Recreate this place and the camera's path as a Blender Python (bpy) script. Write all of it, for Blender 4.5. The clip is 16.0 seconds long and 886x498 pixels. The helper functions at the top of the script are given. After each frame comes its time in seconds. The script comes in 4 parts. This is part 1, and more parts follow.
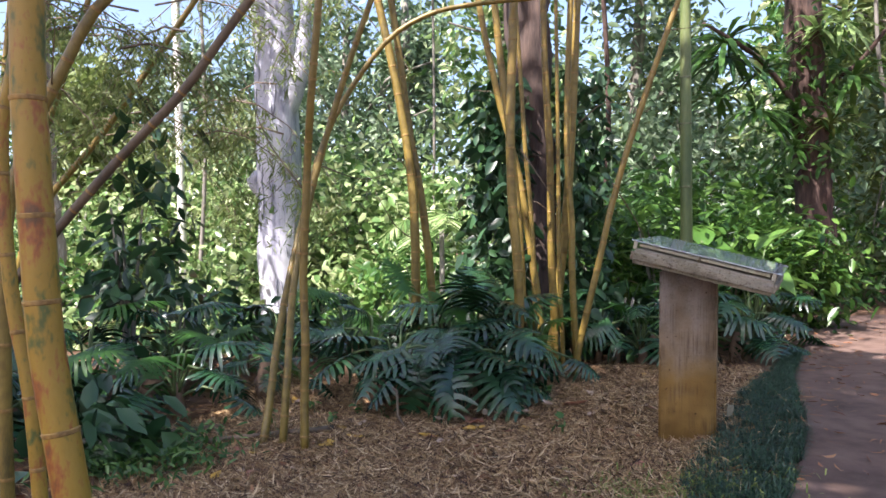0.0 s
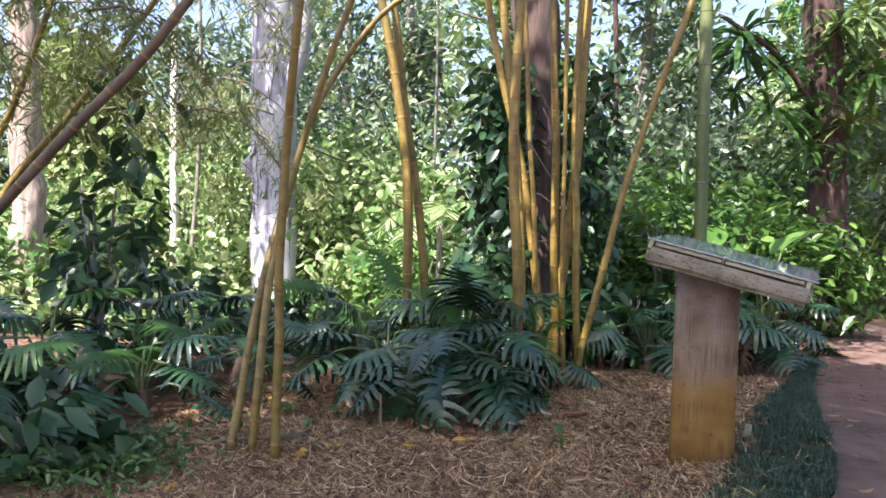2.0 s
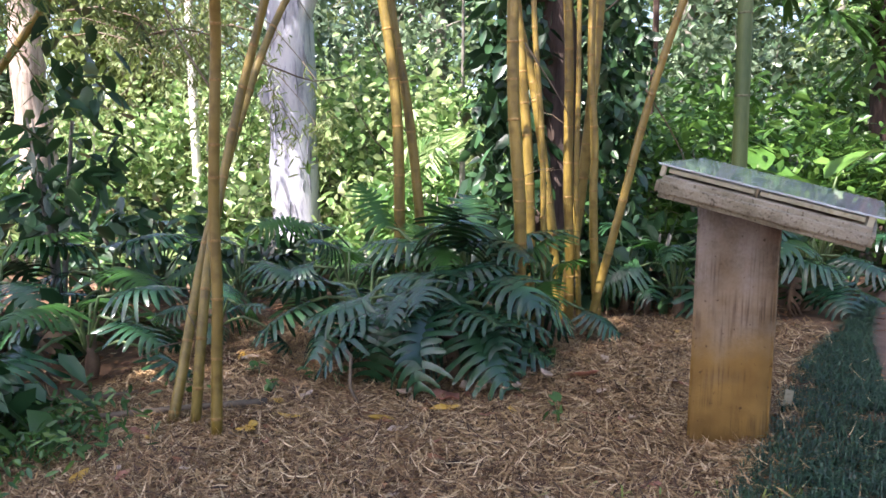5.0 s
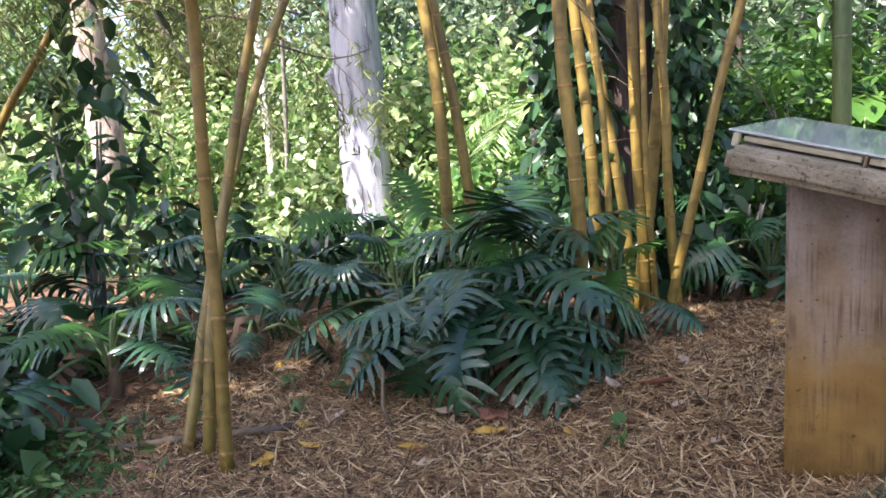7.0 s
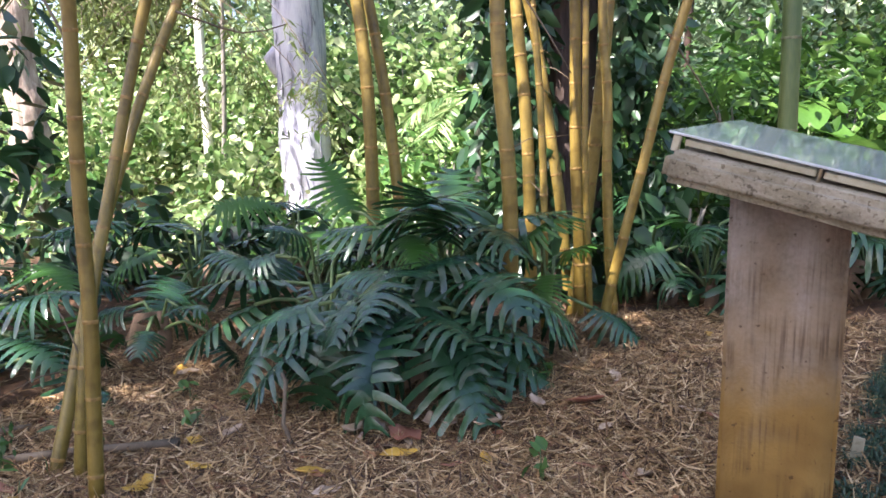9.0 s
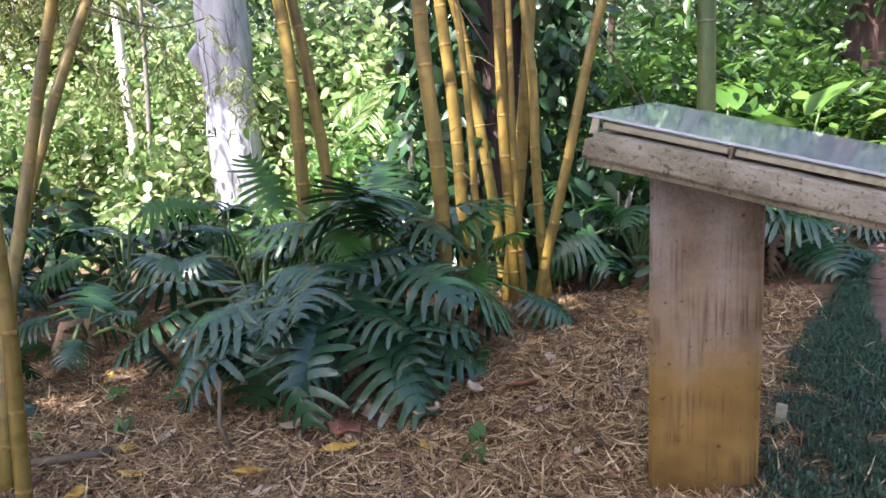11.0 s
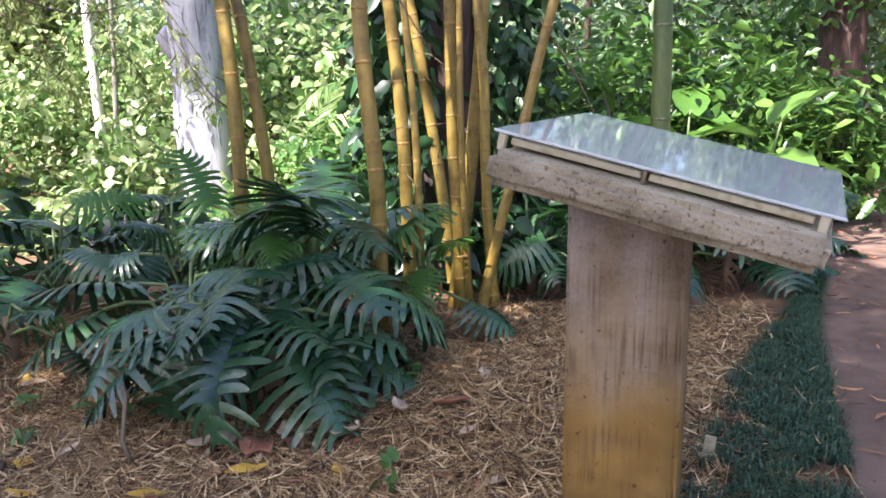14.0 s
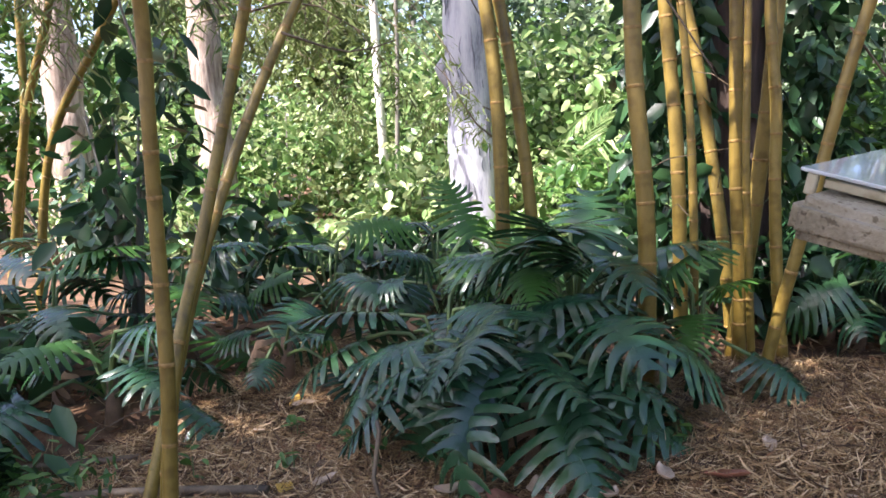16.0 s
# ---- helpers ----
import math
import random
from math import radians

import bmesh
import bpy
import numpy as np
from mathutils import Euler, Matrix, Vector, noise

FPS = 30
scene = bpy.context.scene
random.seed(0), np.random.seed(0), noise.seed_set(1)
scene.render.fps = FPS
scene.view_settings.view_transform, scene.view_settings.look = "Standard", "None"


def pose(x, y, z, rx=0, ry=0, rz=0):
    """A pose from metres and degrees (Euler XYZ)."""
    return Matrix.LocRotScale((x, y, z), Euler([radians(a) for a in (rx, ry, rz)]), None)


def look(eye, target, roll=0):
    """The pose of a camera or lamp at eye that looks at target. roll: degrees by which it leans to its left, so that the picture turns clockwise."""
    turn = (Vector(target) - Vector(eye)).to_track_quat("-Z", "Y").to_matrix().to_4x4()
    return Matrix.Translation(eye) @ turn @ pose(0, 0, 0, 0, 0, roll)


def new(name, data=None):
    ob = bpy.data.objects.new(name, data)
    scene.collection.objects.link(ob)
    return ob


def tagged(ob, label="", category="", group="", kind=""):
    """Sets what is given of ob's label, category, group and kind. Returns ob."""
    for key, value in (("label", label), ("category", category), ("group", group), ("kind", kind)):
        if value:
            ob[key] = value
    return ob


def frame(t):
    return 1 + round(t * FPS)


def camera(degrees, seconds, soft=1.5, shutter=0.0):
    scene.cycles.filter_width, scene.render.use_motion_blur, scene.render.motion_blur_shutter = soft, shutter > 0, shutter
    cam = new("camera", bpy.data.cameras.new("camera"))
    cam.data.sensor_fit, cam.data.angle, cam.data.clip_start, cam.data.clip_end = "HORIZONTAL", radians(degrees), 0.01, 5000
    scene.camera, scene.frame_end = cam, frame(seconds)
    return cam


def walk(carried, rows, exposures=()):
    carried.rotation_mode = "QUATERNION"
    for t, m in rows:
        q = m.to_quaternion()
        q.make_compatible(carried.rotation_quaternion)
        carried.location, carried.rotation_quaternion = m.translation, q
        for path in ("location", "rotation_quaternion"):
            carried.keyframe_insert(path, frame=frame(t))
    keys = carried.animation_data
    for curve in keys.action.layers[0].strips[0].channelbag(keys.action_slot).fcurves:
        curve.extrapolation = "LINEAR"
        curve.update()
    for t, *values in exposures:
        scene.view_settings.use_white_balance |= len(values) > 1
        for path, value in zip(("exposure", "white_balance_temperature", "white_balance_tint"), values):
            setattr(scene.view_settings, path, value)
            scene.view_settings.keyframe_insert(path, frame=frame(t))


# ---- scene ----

cam = camera(58.9, 16.0, soft=1.6)
PATH = [
    (0, (0.121, -0.61, 1.187), (-0.02, 1.385, 1.172), 0.4),
    (0.5, (0.127, -0.52, 1.188), (-0.029, 1.474, 1.179), 2.1),
    (1, (0.119, -0.356, 1.206), (-0.03, 1.638, 1.195), 2.0),
    (1.5, (0.093, -0.238, 1.182), (-0.063, 1.756, 1.158), 2.2),
    (2, (0.129, -0.077, 1.181), (-0.011, 1.918, 1.148), 2.2),
    (2.5, (0.204, 0.095, 1.196), (0.091, 2.091, 1.151), 2.7),
    (3, (0.258, 0.232, 1.201), (0.235, 2.232, 1.153), 2.3),
    (3.5, (0.31, 0.44, 1.21), (0.315, 2.44, 1.163), 2.6),
    (4, (0.335, 0.575, 1.193), (0.349, 2.574, 1.138), 2.4),
    (4.5, (0.402, 0.691, 1.206), (0.299, 2.682, 1.052), 2.6),
    (4.7, (0.425, 0.736, 1.196), (0.227, 2.717, 1.001), 2.5),
    (6.8, (0.621, 1.472, 1.234), (0.227, 3.416, 0.981), -3.2),
    (7, (0.633, 1.509, 1.228), (0.153, 3.431, 0.952), -2.9),
    (7.5, (0.661, 1.653, 1.229), (0.147, 3.562, 0.926), -2.2),
    (8, (0.641, 1.802, 1.248), (0.121, 3.711, 0.959), -0.2),
    (8.5, (0.664, 1.894, 1.239), (0.152, 3.804, 0.945), -0.2),
    (9, (0.69, 1.898, 1.234), (0.343, 3.844, 0.924), -0.4),
    (9.5, (0.71, 1.891, 1.232), (0.473, 3.852, 0.916), -0.8),
    (12, (0.735, 1.934, 1.224), (0.544, 3.894, 0.874), -2.4),
    (12.5, (0.773, 1.985, 1.229), (0.612, 3.946, 0.871), -1.6),
    (13, (0.834, 2.038, 1.233), (0.717, 4.002, 0.872), -0.8),
    (13.5, (0.906, 2.098, 1.256), (0.783, 4.063, 0.905), -0.3),
    (14, (0.942, 2.121, 1.274), (0.798, 4.084, 0.917), -0.4),
    (14.5, (0.935, 2.178, 1.288), (0.648, 4.124, 0.93), -1.5),
    (15, (0.909, 2.288, 1.307), (0.393, 4.195, 0.995), -1.5),
    (15.5, (0.894, 2.357, 1.311), (0.209, 4.214, 1.026), -1.9),
    (16, (0.897, 2.407, 1.308), (0.103, 4.219, 1.017), -1.7),
]
walk(cam, [(t, look(eye, target, roll)) for t, eye, target, roll in PATH],
     exposures=[(0.0, 1.7, 6150, 23), (1.5, 1.8, 6150, 23), (3.5, 2.12, 6150, 23), (8.0, 2.14, 6150, 23), (9.0, 2.26, 6150, 23), (14.0, 2.28, 6150, 23), (15.0, 2.08, 6150, 23), (16.0, 1.98, 6150, 23)])

# ---- light ----
SUN_EL, SUN_AZ = radians(52), radians(218)      # azimuth clockwise from +y
world = bpy.data.worlds.new("sky")
scene.world = world
world.use_nodes = True
wn = world.node_tree
sky = wn.nodes.new("ShaderNodeTexSky")
sky.sky_type, sky.sun_disc = "NISHITA", False
sky.sun_elevation, sky.sun_rotation = SUN_EL, SUN_AZ
sky.air_density, sky.dust_density, sky.ozone_density = 1.0, 2.6, 1.0
wn.links.new(sky.outputs[0], wn.nodes["Background"].inputs[0])
wn.nodes["Background"].inputs[1].default_value = 0.115
sun_data = bpy.data.lights.new("sun", "SUN")
sun_data.energy, sun_data.angle, sun_data.color = 5.0, radians(0.6), (1.0, 0.95, 0.84)
sun = new("sun", sun_data)
TO_SUN = Vector((math.sin(SUN_AZ) * math.cos(SUN_EL), math.cos(SUN_AZ) * math.cos(SUN_EL), math.sin(SUN_EL)))
sun.matrix_world = look(TO_SUN * 60, (0, 0, 0))


# ---- materials ----
def material(name, colours, scale=8.0, rough=0.6, bump=0.2, vary="", through_light=0.0, stretch=(1, 1, 1),
             fine=60.0, metal=0.0, amount=0.5, spec=0.5):
    """Noise between the colours, shifted piece by piece (vary: island or object)."""
    m = bpy.data.materials.new(name)
    m.use_nodes = True
    nt, n = m.node_tree, m.node_tree.nodes
    p = n["Principled BSDF"]
    tc, mp = n.new("ShaderNodeTexCoord"), n.new("ShaderNodeMapping")
    mp.inputs["Scale"].default_value = stretch
    nt.links.new(tc.outputs["Object"], mp.inputs[0])
    a, b = n.new("ShaderNodeTexNoise"), n.new("ShaderNodeTexNoise")
    a.inputs["Scale"].default_value, b.inputs["Scale"].default_value = scale, fine
    a.inputs["Detail"].default_value, b.inputs["Detail"].default_value = 5, 3
    for q in (a, b):
        nt.links.new(mp.outputs[0], q.inputs["Vector"])
    mix = n.new("ShaderNodeMath")
    mix.operation = "MULTIPLY_ADD"
    nt.links.new(b.outputs["Fac"], mix.inputs[0])
    mix.inputs[1].default_value = 0.35
    sub = n.new("ShaderNodeMath")
    sub.operation = "SUBTRACT"
    nt.links.new(a.outputs["Fac"], sub.inputs[0])
    sub.inputs[1].default_value = 0.175
    nt.links.new(sub.outputs[0], mix.inputs[2])
    fac = mix.outputs[0]
    if vary:
        src = n.new("ShaderNodeNewGeometry").outputs["Random Per Island"] if vary == "island" else n.new("ShaderNodeObjectInfo").outputs["Random"]
        mm = n.new("ShaderNodeMix")
        mm.inputs[0].default_value = amount
        nt.links.new(fac, mm.inputs[2])
        nt.links.new(src, mm.inputs[3])
        fac = mm.outputs[0]
    ramp = n.new("ShaderNodeValToRGB")
    el = ramp.color_ramp.elements
    lo, hi = (0.05, 0.95) if vary else (0.28, 0.72)
    for k, c in enumerate(colours):
        pos = lo + (hi - lo) * k / max(1, len(colours) - 1)
        e = el[k] if k < 2 else el.new(pos)
        e.position, e.color = pos, (*c, 1)
    if len(colours) > 2:
        for k, c in enumerate(colours):
            el[k].position, el[k].color = lo + (hi - lo) * k / (len(colours) - 1), (*c, 1)
    nt.links.new(fac, ramp.inputs[0])
    nt.links.new(ramp.outputs[0], p.inputs["Base Color"])
    p.inputs["Roughness"].default_value, p.inputs["Metallic"].default_value = rough, metal
    p.inputs["Specular IOR Level"].default_value = spec
    if bump:
        bp = n.new("ShaderNodeBump")
        bp.inputs["Strength"].default_value, bp.inputs["Distance"].default_value = bump, 0.02
        nt.links.new(mix.outputs[0], bp.inputs["Height"])
        nt.links.new(bp.outputs[0], p.inputs["Normal"])
    if through_light:
        tr, ms = n.new("ShaderNodeBsdfTranslucent"), n.new("ShaderNodeMixShader")
        nt.links.new(ramp.outputs[0], tr.inputs[0])
        ms.inputs[0].default_value = through_light
        nt.links.new(p.outputs[0], ms.inputs[1])
        nt.links.new(tr.outputs[0], ms.inputs[2])
        nt.links.new(ms.outputs[0], n["Material Output"].inputs[0])
    return m


SOIL = material("leaf_litter_soil", [(0.045, 0.022, 0.011), (0.12, 0.062, 0.03), (0.21, 0.12, 0.06)], 5, 0.95, 0.8, fine=90)
PATHM = material("red_concrete", [(0.085, 0.052, 0.038), (0.135, 0.083, 0.061), (0.19, 0.126, 0.096)], 1.6, 0.85, 0.25, fine=120)
STRAW = material("dry_bamboo_leaf", [(0.04, 0.02, 0.012), (0.14, 0.073, 0.032), (0.28, 0.168, 0.072), (0.42, 0.275, 0.125), (0.68, 0.51, 0.3)], 20, 0.8, 0.1, "island", amount=0.92)
BARKCHIP = material("brown_dead_leaf", [(0.1, 0.04, 0.02), (0.25, 0.105, 0.045), (0.34, 0.18, 0.08)], 20, 0.75, 0.1, "island", amount=0.8)
CULM = material("golden_bamboo", [(0.09, 0.064, 0.014), (0.185, 0.124, 0.023), (0.245, 0.17, 0.036), (0.32, 0.245, 0.08)], 2.5, 0.38, 0.06, "object", stretch=(6, 6, 1), fine=40, amount=0.25)
# Copy of the golden bamboo with the olive-brown of shade put into its colour.
CULM_SHADED = material("shaded_olive_bamboo", [(0.1, 0.076, 0.018), (0.2, 0.14, 0.025), (0.26, 0.185, 0.04)], 2.5, 0.45, 0.06, stretch=(6, 6, 1), fine=40)
CULM_GREEN = material("green_bamboo", [(0.05, 0.09, 0.025), (0.1, 0.14, 0.04), (0.18, 0.2, 0.08)], 1.4, 0.42, 0.05, stretch=(3, 3, 0.5), fine=30)
CULM_BROWN = material("brown_old_bamboo", [(0.06, 0.045, 0.028), (0.12, 0.085, 0.05), (0.18, 0.13, 0.08)], 2, 0.6, 0.1, stretch=(4, 4, 1), fine=40)
CULM_BIG = material("mottled_old_bamboo", [(0.05, 0.075, 0.02), (0.1, 0.11, 0.02), (0.3, 0.185, 0.02), (0.32, 0.2, 0.025), (0.27, 0.09, 0.02), (0.12, 0.06, 0.02)], 4, 0.5, 0.12, stretch=(2, 2, 1), fine=30)
NODE = material("bamboo_node_ring", [(0.16, 0.09, 0.025), (0.36, 0.22, 0.06)], 30, 0.6, 0.2)
NODE_G = material("green_node_ring", [(0.07, 0.08, 0.035), (0.2, 0.21, 0.11)], 30, 0.6, 0.2)
STONE = material("weathered_concrete", [(0.15, 0.125, 0.085), (0.27, 0.235, 0.17), (0.36, 0.32, 0.245)], 7, 0.9, 0.6, fine=110)
PANEL = material("cream_painted_board", [(0.3, 0.27, 0.18), (0.42, 0.38, 0.27)], 12, 0.6, 0.1)
METAL = material("bronze_clip", [(0.12, 0.1, 0.06), (0.25, 0.2, 0.13)], 20, 0.45, 0.1, metal=0.7)
PHILO = material("philodendron_leaf", [(0.01, 0.036, 0.018), (0.02, 0.066, 0.028), (0.04, 0.1, 0.036)], 6, 0.2, 0.3, "object", 0.1, amount=0.6, spec=0.55)
philo_shader = PHILO.node_tree.nodes["Principled BSDF"]
philo_shader.inputs["Coat Weight"].default_value, philo_shader.inputs["Coat Roughness"].default_value = 0.2, 0.12
PHILO_LIGHT = material("young_philodendron_leaf", [(0.035, 0.12, 0.02), (0.075, 0.19, 0.03)], 6, 0.4, 0.1, "object", 0.35, amount=0.5)
STALK = material("leaf_stalk", [(0.06, 0.11, 0.035), (0.13, 0.18, 0.06)], 9, 0.5, 0.1)
DEADLEAF = material("withered_leaf", [(0.1, 0.06, 0.035), (0.22, 0.14, 0.08)], 9, 0.85, 0.3)
PALE = material("pale_dry_leaf", [(0.42, 0.3, 0.2), (0.62, 0.48, 0.36)], 14, 0.8, 0.3)
YELLOW = material("yellow_fallen_leaf", [(0.5, 0.28, 0.03), (0.66, 0.42, 0.07)], 14, 0.6, 0.2)
RED = material("red_brown_fallen_leaf", [(0.3, 0.11, 0.06), (0.42, 0.19, 0.12)], 14, 0.7, 0.2)
GRASS = material("mondo_grass", [(0.01, 0.032, 0.02), (0.022, 0.065, 0.034), (0.05, 0.1, 0.045)], 8, 0.4, 0.0, "island", 0.1, amount=0.8)
LAWN = material("sun_spot_grass", [(0.12, 0.2, 0.03), (0.3, 0.32, 0.08)], 8, 0.5, 0.0, "island", 0.2, amount=0.8)
# Pale end paints sun highlights, dark end the shaded gaps, leaf by leaf.
LIME = material("lime_leaf_painted_sun", [(0.03, 0.08, 0.022), (0.13, 0.24, 0.065), (0.32, 0.44, 0.17), (0.6, 0.64, 0.36)], 3, 0.33, 0.0, "island", 0.35, amount=0.75)
MIDGREEN = material("mid_green_leaf", [(0.025, 0.075, 0.018), (0.06, 0.15, 0.03), (0.15, 0.26, 0.06)], 3, 0.36, 0.0, "island", 0.3, amount=0.75)
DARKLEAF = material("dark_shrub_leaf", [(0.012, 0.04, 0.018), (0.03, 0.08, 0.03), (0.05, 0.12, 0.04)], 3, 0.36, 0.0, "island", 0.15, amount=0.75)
BLUEGREEN = material("grey_green_leaf", [(0.05, 0.1, 0.045), (0.13, 0.2, 0.105), (0.3, 0.38, 0.24)], 3, 0.36, 0.0, "island", 0.3, amount=0.75)
GINGER = material("bright_ginger_leaf", [(0.015, 0.05, 0.012), (0.06, 0.145, 0.024), (0.17, 0.3, 0.06)], 3, 0.36, 0.0, "island", 0.4, amount=0.75)
OLIVE = material("olive_bamboo_leaf", [(0.07, 0.11, 0.025), (0.14, 0.19, 0.05), (0.24, 0.28, 0.1)], 3, 0.5, 0.0, "island", 0.35, amount=0.75)
GUM = material("pale_gum_bark", [(0.13, 0.13, 0.17), (0.33, 0.33, 0.38), (0.44, 0.44, 0.48), (0.5, 0.5, 0.52)], 1.6, 0.8, 0.5, stretch=(3, 3, 0.5), fine=16)
GUMDARK = material("peeled_bark_strip", [(0.12, 0.12, 0.15), (0.25, 0.25, 0.29)], 6, 0.85, 0.4, stretch=(3, 3, 0.5))
PALEBARK = material("thin_white_bark", [(0.5, 0.48, 0.43), (0.72, 0.7, 0.64)], 3, 0.8, 0.3, stretch=(3, 3, 1))
DARKBARK = material("dark_brown_bark", [(0.03, 0.02, 0.016), (0.075, 0.05, 0.04), (0.12, 0.08, 0.06)], 3, 0.9, 0.9, stretch=(5, 5, 0.7), fine=18)
REDBARK = material("red_brown_bark", [(0.02, 0.012, 0.01), (0.06, 0.034, 0.025), (0.13, 0.08, 0.06)], 3, 0.9, 0.9, stretch=(5, 5, 0.6), fine=18)
GREYBARK = material("grey_bark", [(0.12, 0.11, 0.09), (0.25, 0.23, 0.19)], 3, 0.85, 0.5, stretch=(4, 4, 0.8), fine=18)

# the pedestal: grey above, ochre and mossy soil stain towards its foot
PED = material("stained_concrete_pedestal", [(0.15, 0.122, 0.1), (0.26, 0.213, 0.178), (0.33, 0.275, 0.235)], 5, 0.9, 0.5, fine=80, stretch=(1, 1, 0.8))
nt, n = PED.node_tree, PED.node_tree.nodes
base_in = n["Principled BSDF"].inputs["Base Color"]
old = base_in.links[0].from_socket
sep, tcp, wob = n.new("ShaderNodeSeparateXYZ"), n.new("ShaderNodeTexCoord"), n.new("ShaderNodeTexNoise")
wob.inputs["Scale"].default_value, wob.inputs["Detail"].default_value = 5, 5
nt.links.new(tcp.outputs["Object"], sep.inputs[0])
nt.links.new(tcp.outputs["Object"], wob.inputs["Vector"])
hgt = n.new("ShaderNodeMath")
hgt.operation = "MULTIPLY_ADD"
nt.links.new(wob.outputs["Fac"], hgt.inputs[0])
hgt.inputs[1].default_value = 0.9
nt.links.new(sep.outputs["Z"], hgt.inputs[2])
rmp = n.new("ShaderNodeValToRGB")
half_ = n.new("ShaderNodeMath")
half_.operation = "MULTIPLY"
half_.inputs[1].default_value = 0.6
nt.links.new(hgt.outputs[0], half_.inputs[0])
rmp.color_ramp.elements[0].position, rmp.color_ramp.elements[0].color = 0.42, (1, 1, 1, 1)
rmp.color_ramp.elements[1].position, rmp.color_ramp.elements[1].color = 0.78, (0, 0, 0, 1)
nt.links.new(half_.outputs[0], rmp.inputs[0])
ochre = n.new("ShaderNodeMix")
ochre.data_type = "RGBA"
nt.links.new(rmp.outputs[0], ochre.inputs[0])
nt.links.new(old, ochre.inputs[6])
ochre.inputs[7].default_value = (0.25, 0.145, 0.035, 1)
stm, stn, str_ = n.new("ShaderNodeMapping"), n.new("ShaderNodeTexNoise"), n.new("ShaderNodeValToRGB")
stm.inputs["Scale"].default_value = (75, 75, 3.0)
stn.inputs["Scale"].default_value, stn.inputs["Detail"].default_value = 1.0, 6
nt.links.new(tcp.outputs["Object"], stm.inputs[0])
nt.links.new(stm.outputs[0], stn.inputs["Vector"])
nt.links.new(stn.outputs["Fac"], str_.inputs[0])
str_.color_ramp.elements[0].position, str_.color_ramp.elements[0].color = 0.36, (0.35, 0.3, 0.27, 1)
str_.color_ramp.elements[1].position, str_.color_ramp.elements[1].color = 0.52, (1, 1, 1, 1)
streak = n.new("ShaderNodeMix")
streak.data_type, streak.blend_type = "RGBA", "MULTIPLY"
patch, patch_ramp = n.new("ShaderNodeTexNoise"), n.new("ShaderNodeValToRGB")
patch.inputs["Scale"].default_value, patch.inputs["Detail"].default_value = 4.5, 2
nt.links.new(tcp.outputs["Object"], patch.inputs["Vector"])
patch_ramp.color_ramp.elements[0].position, patch_ramp.color_ramp.elements[0].color = 0.47, (0.04, 0.04, 0.04, 1)
patch_ramp.color_ramp.elements[1].position, patch_ramp.color_ramp.elements[1].color = 0.62, (0.75, 0.75, 0.75, 1)
nt.links.new(patch.outputs["Fac"], patch_ramp.inputs[0])
nt.links.new(patch_ramp.outputs[0], streak.inputs[0])
nt.links.new(ochre.outputs[2], streak.inputs[6])
nt.links.new(str_.outputs[0], streak.inputs[7])
nt.links.new(streak.outputs[2], base_in)

def pitted(m, scale, lo, hi, dark, strength):
    """Small dark pits and grains with a shape of their own over a material's colour."""
    nt_, n_ = m.node_tree, m.node_tree.nodes
    sock = n_["Principled BSDF"].inputs["Base Color"]
    was = sock.links[0].from_socket
    tc, vo, rp, mx = n_.new("ShaderNodeTexCoord"), n_.new("ShaderNodeTexNoise"), n_.new("ShaderNodeValToRGB"), n_.new("ShaderNodeMix")
    vo.inputs["Scale"].default_value, vo.inputs["Detail"].default_value = scale, 2
    nt_.links.new(tc.outputs["Object"], vo.inputs["Vector"])
    nt_.links.new(vo.outputs["Fac"], rp.inputs[0])
    rp.color_ramp.elements[0].position, rp.color_ramp.elements[0].color = lo, (*dark, 1)
    rp.color_ramp.elements[1].position, rp.color_ramp.elements[1].color = hi, (1, 1, 1, 1)
    mx.data_type, mx.blend_type = "RGBA", "MULTIPLY"
    mx.inputs[0].default_value = strength
    nt_.links.new(was, mx.inputs[6])
    nt_.links.new(rp.outputs[0], mx.inputs[7])
    nt_.links.new(mx.outputs[2], sock)


pitted(STONE, 75, 0.33, 0.42, (0.3, 0.26, 0.2), 0.75)
pitted(STONE, 9, 0.35, 0.6, (0.74, 0.72, 0.62), 0.7)
pitted(PED, 34, 0.28, 0.34, (0.3, 0.24, 0.2), 0.8)
pitted(PED, 6, 0.34, 0.58, (0.66, 0.6, 0.46), 0.8)
pitted(CULM, 14, 0.33, 0.5, (0.55, 0.5, 0.35), 0.7)
pitted(CULM_SHADED, 14, 0.33, 0.5, (0.55, 0.5, 0.4), 0.7)
pitted(PATHM, 7, 0.35, 0.55, (0.62, 0.58, 0.55), 0.7)
pitted(PANEL, 30, 0.3, 0.45, (0.6, 0.55, 0.45), 0.7)
GLASS = bpy.data.materials.new("cover_glass")
GLASS.use_nodes = True
gp = GLASS.node_tree.nodes["Principled BSDF"]
# Whitish, partly opaque base paints in dust and the bright sky's reflection.
gp.inputs["Base Color"].default_value = (0.8, 0.84, 0.83, 1)
gp.inputs["Roughness"].default_value, gp.inputs["Transmission Weight"].default_value, gp.inputs["IOR"].default_value = 0.04, 0.55, 1.45


# ---- mesh helpers ----
def mesh_of(name, verts, faces, mat, smooth=False):
    me = bpy.data.meshes.new(name)
    me.from_pydata([tuple(v) for v in verts], [], faces)
    me.materials.append(mat)
    if smooth:
        me.polygons.foreach_set("use_smooth", [True] * len(me.polygons))
    me.update()
    return me


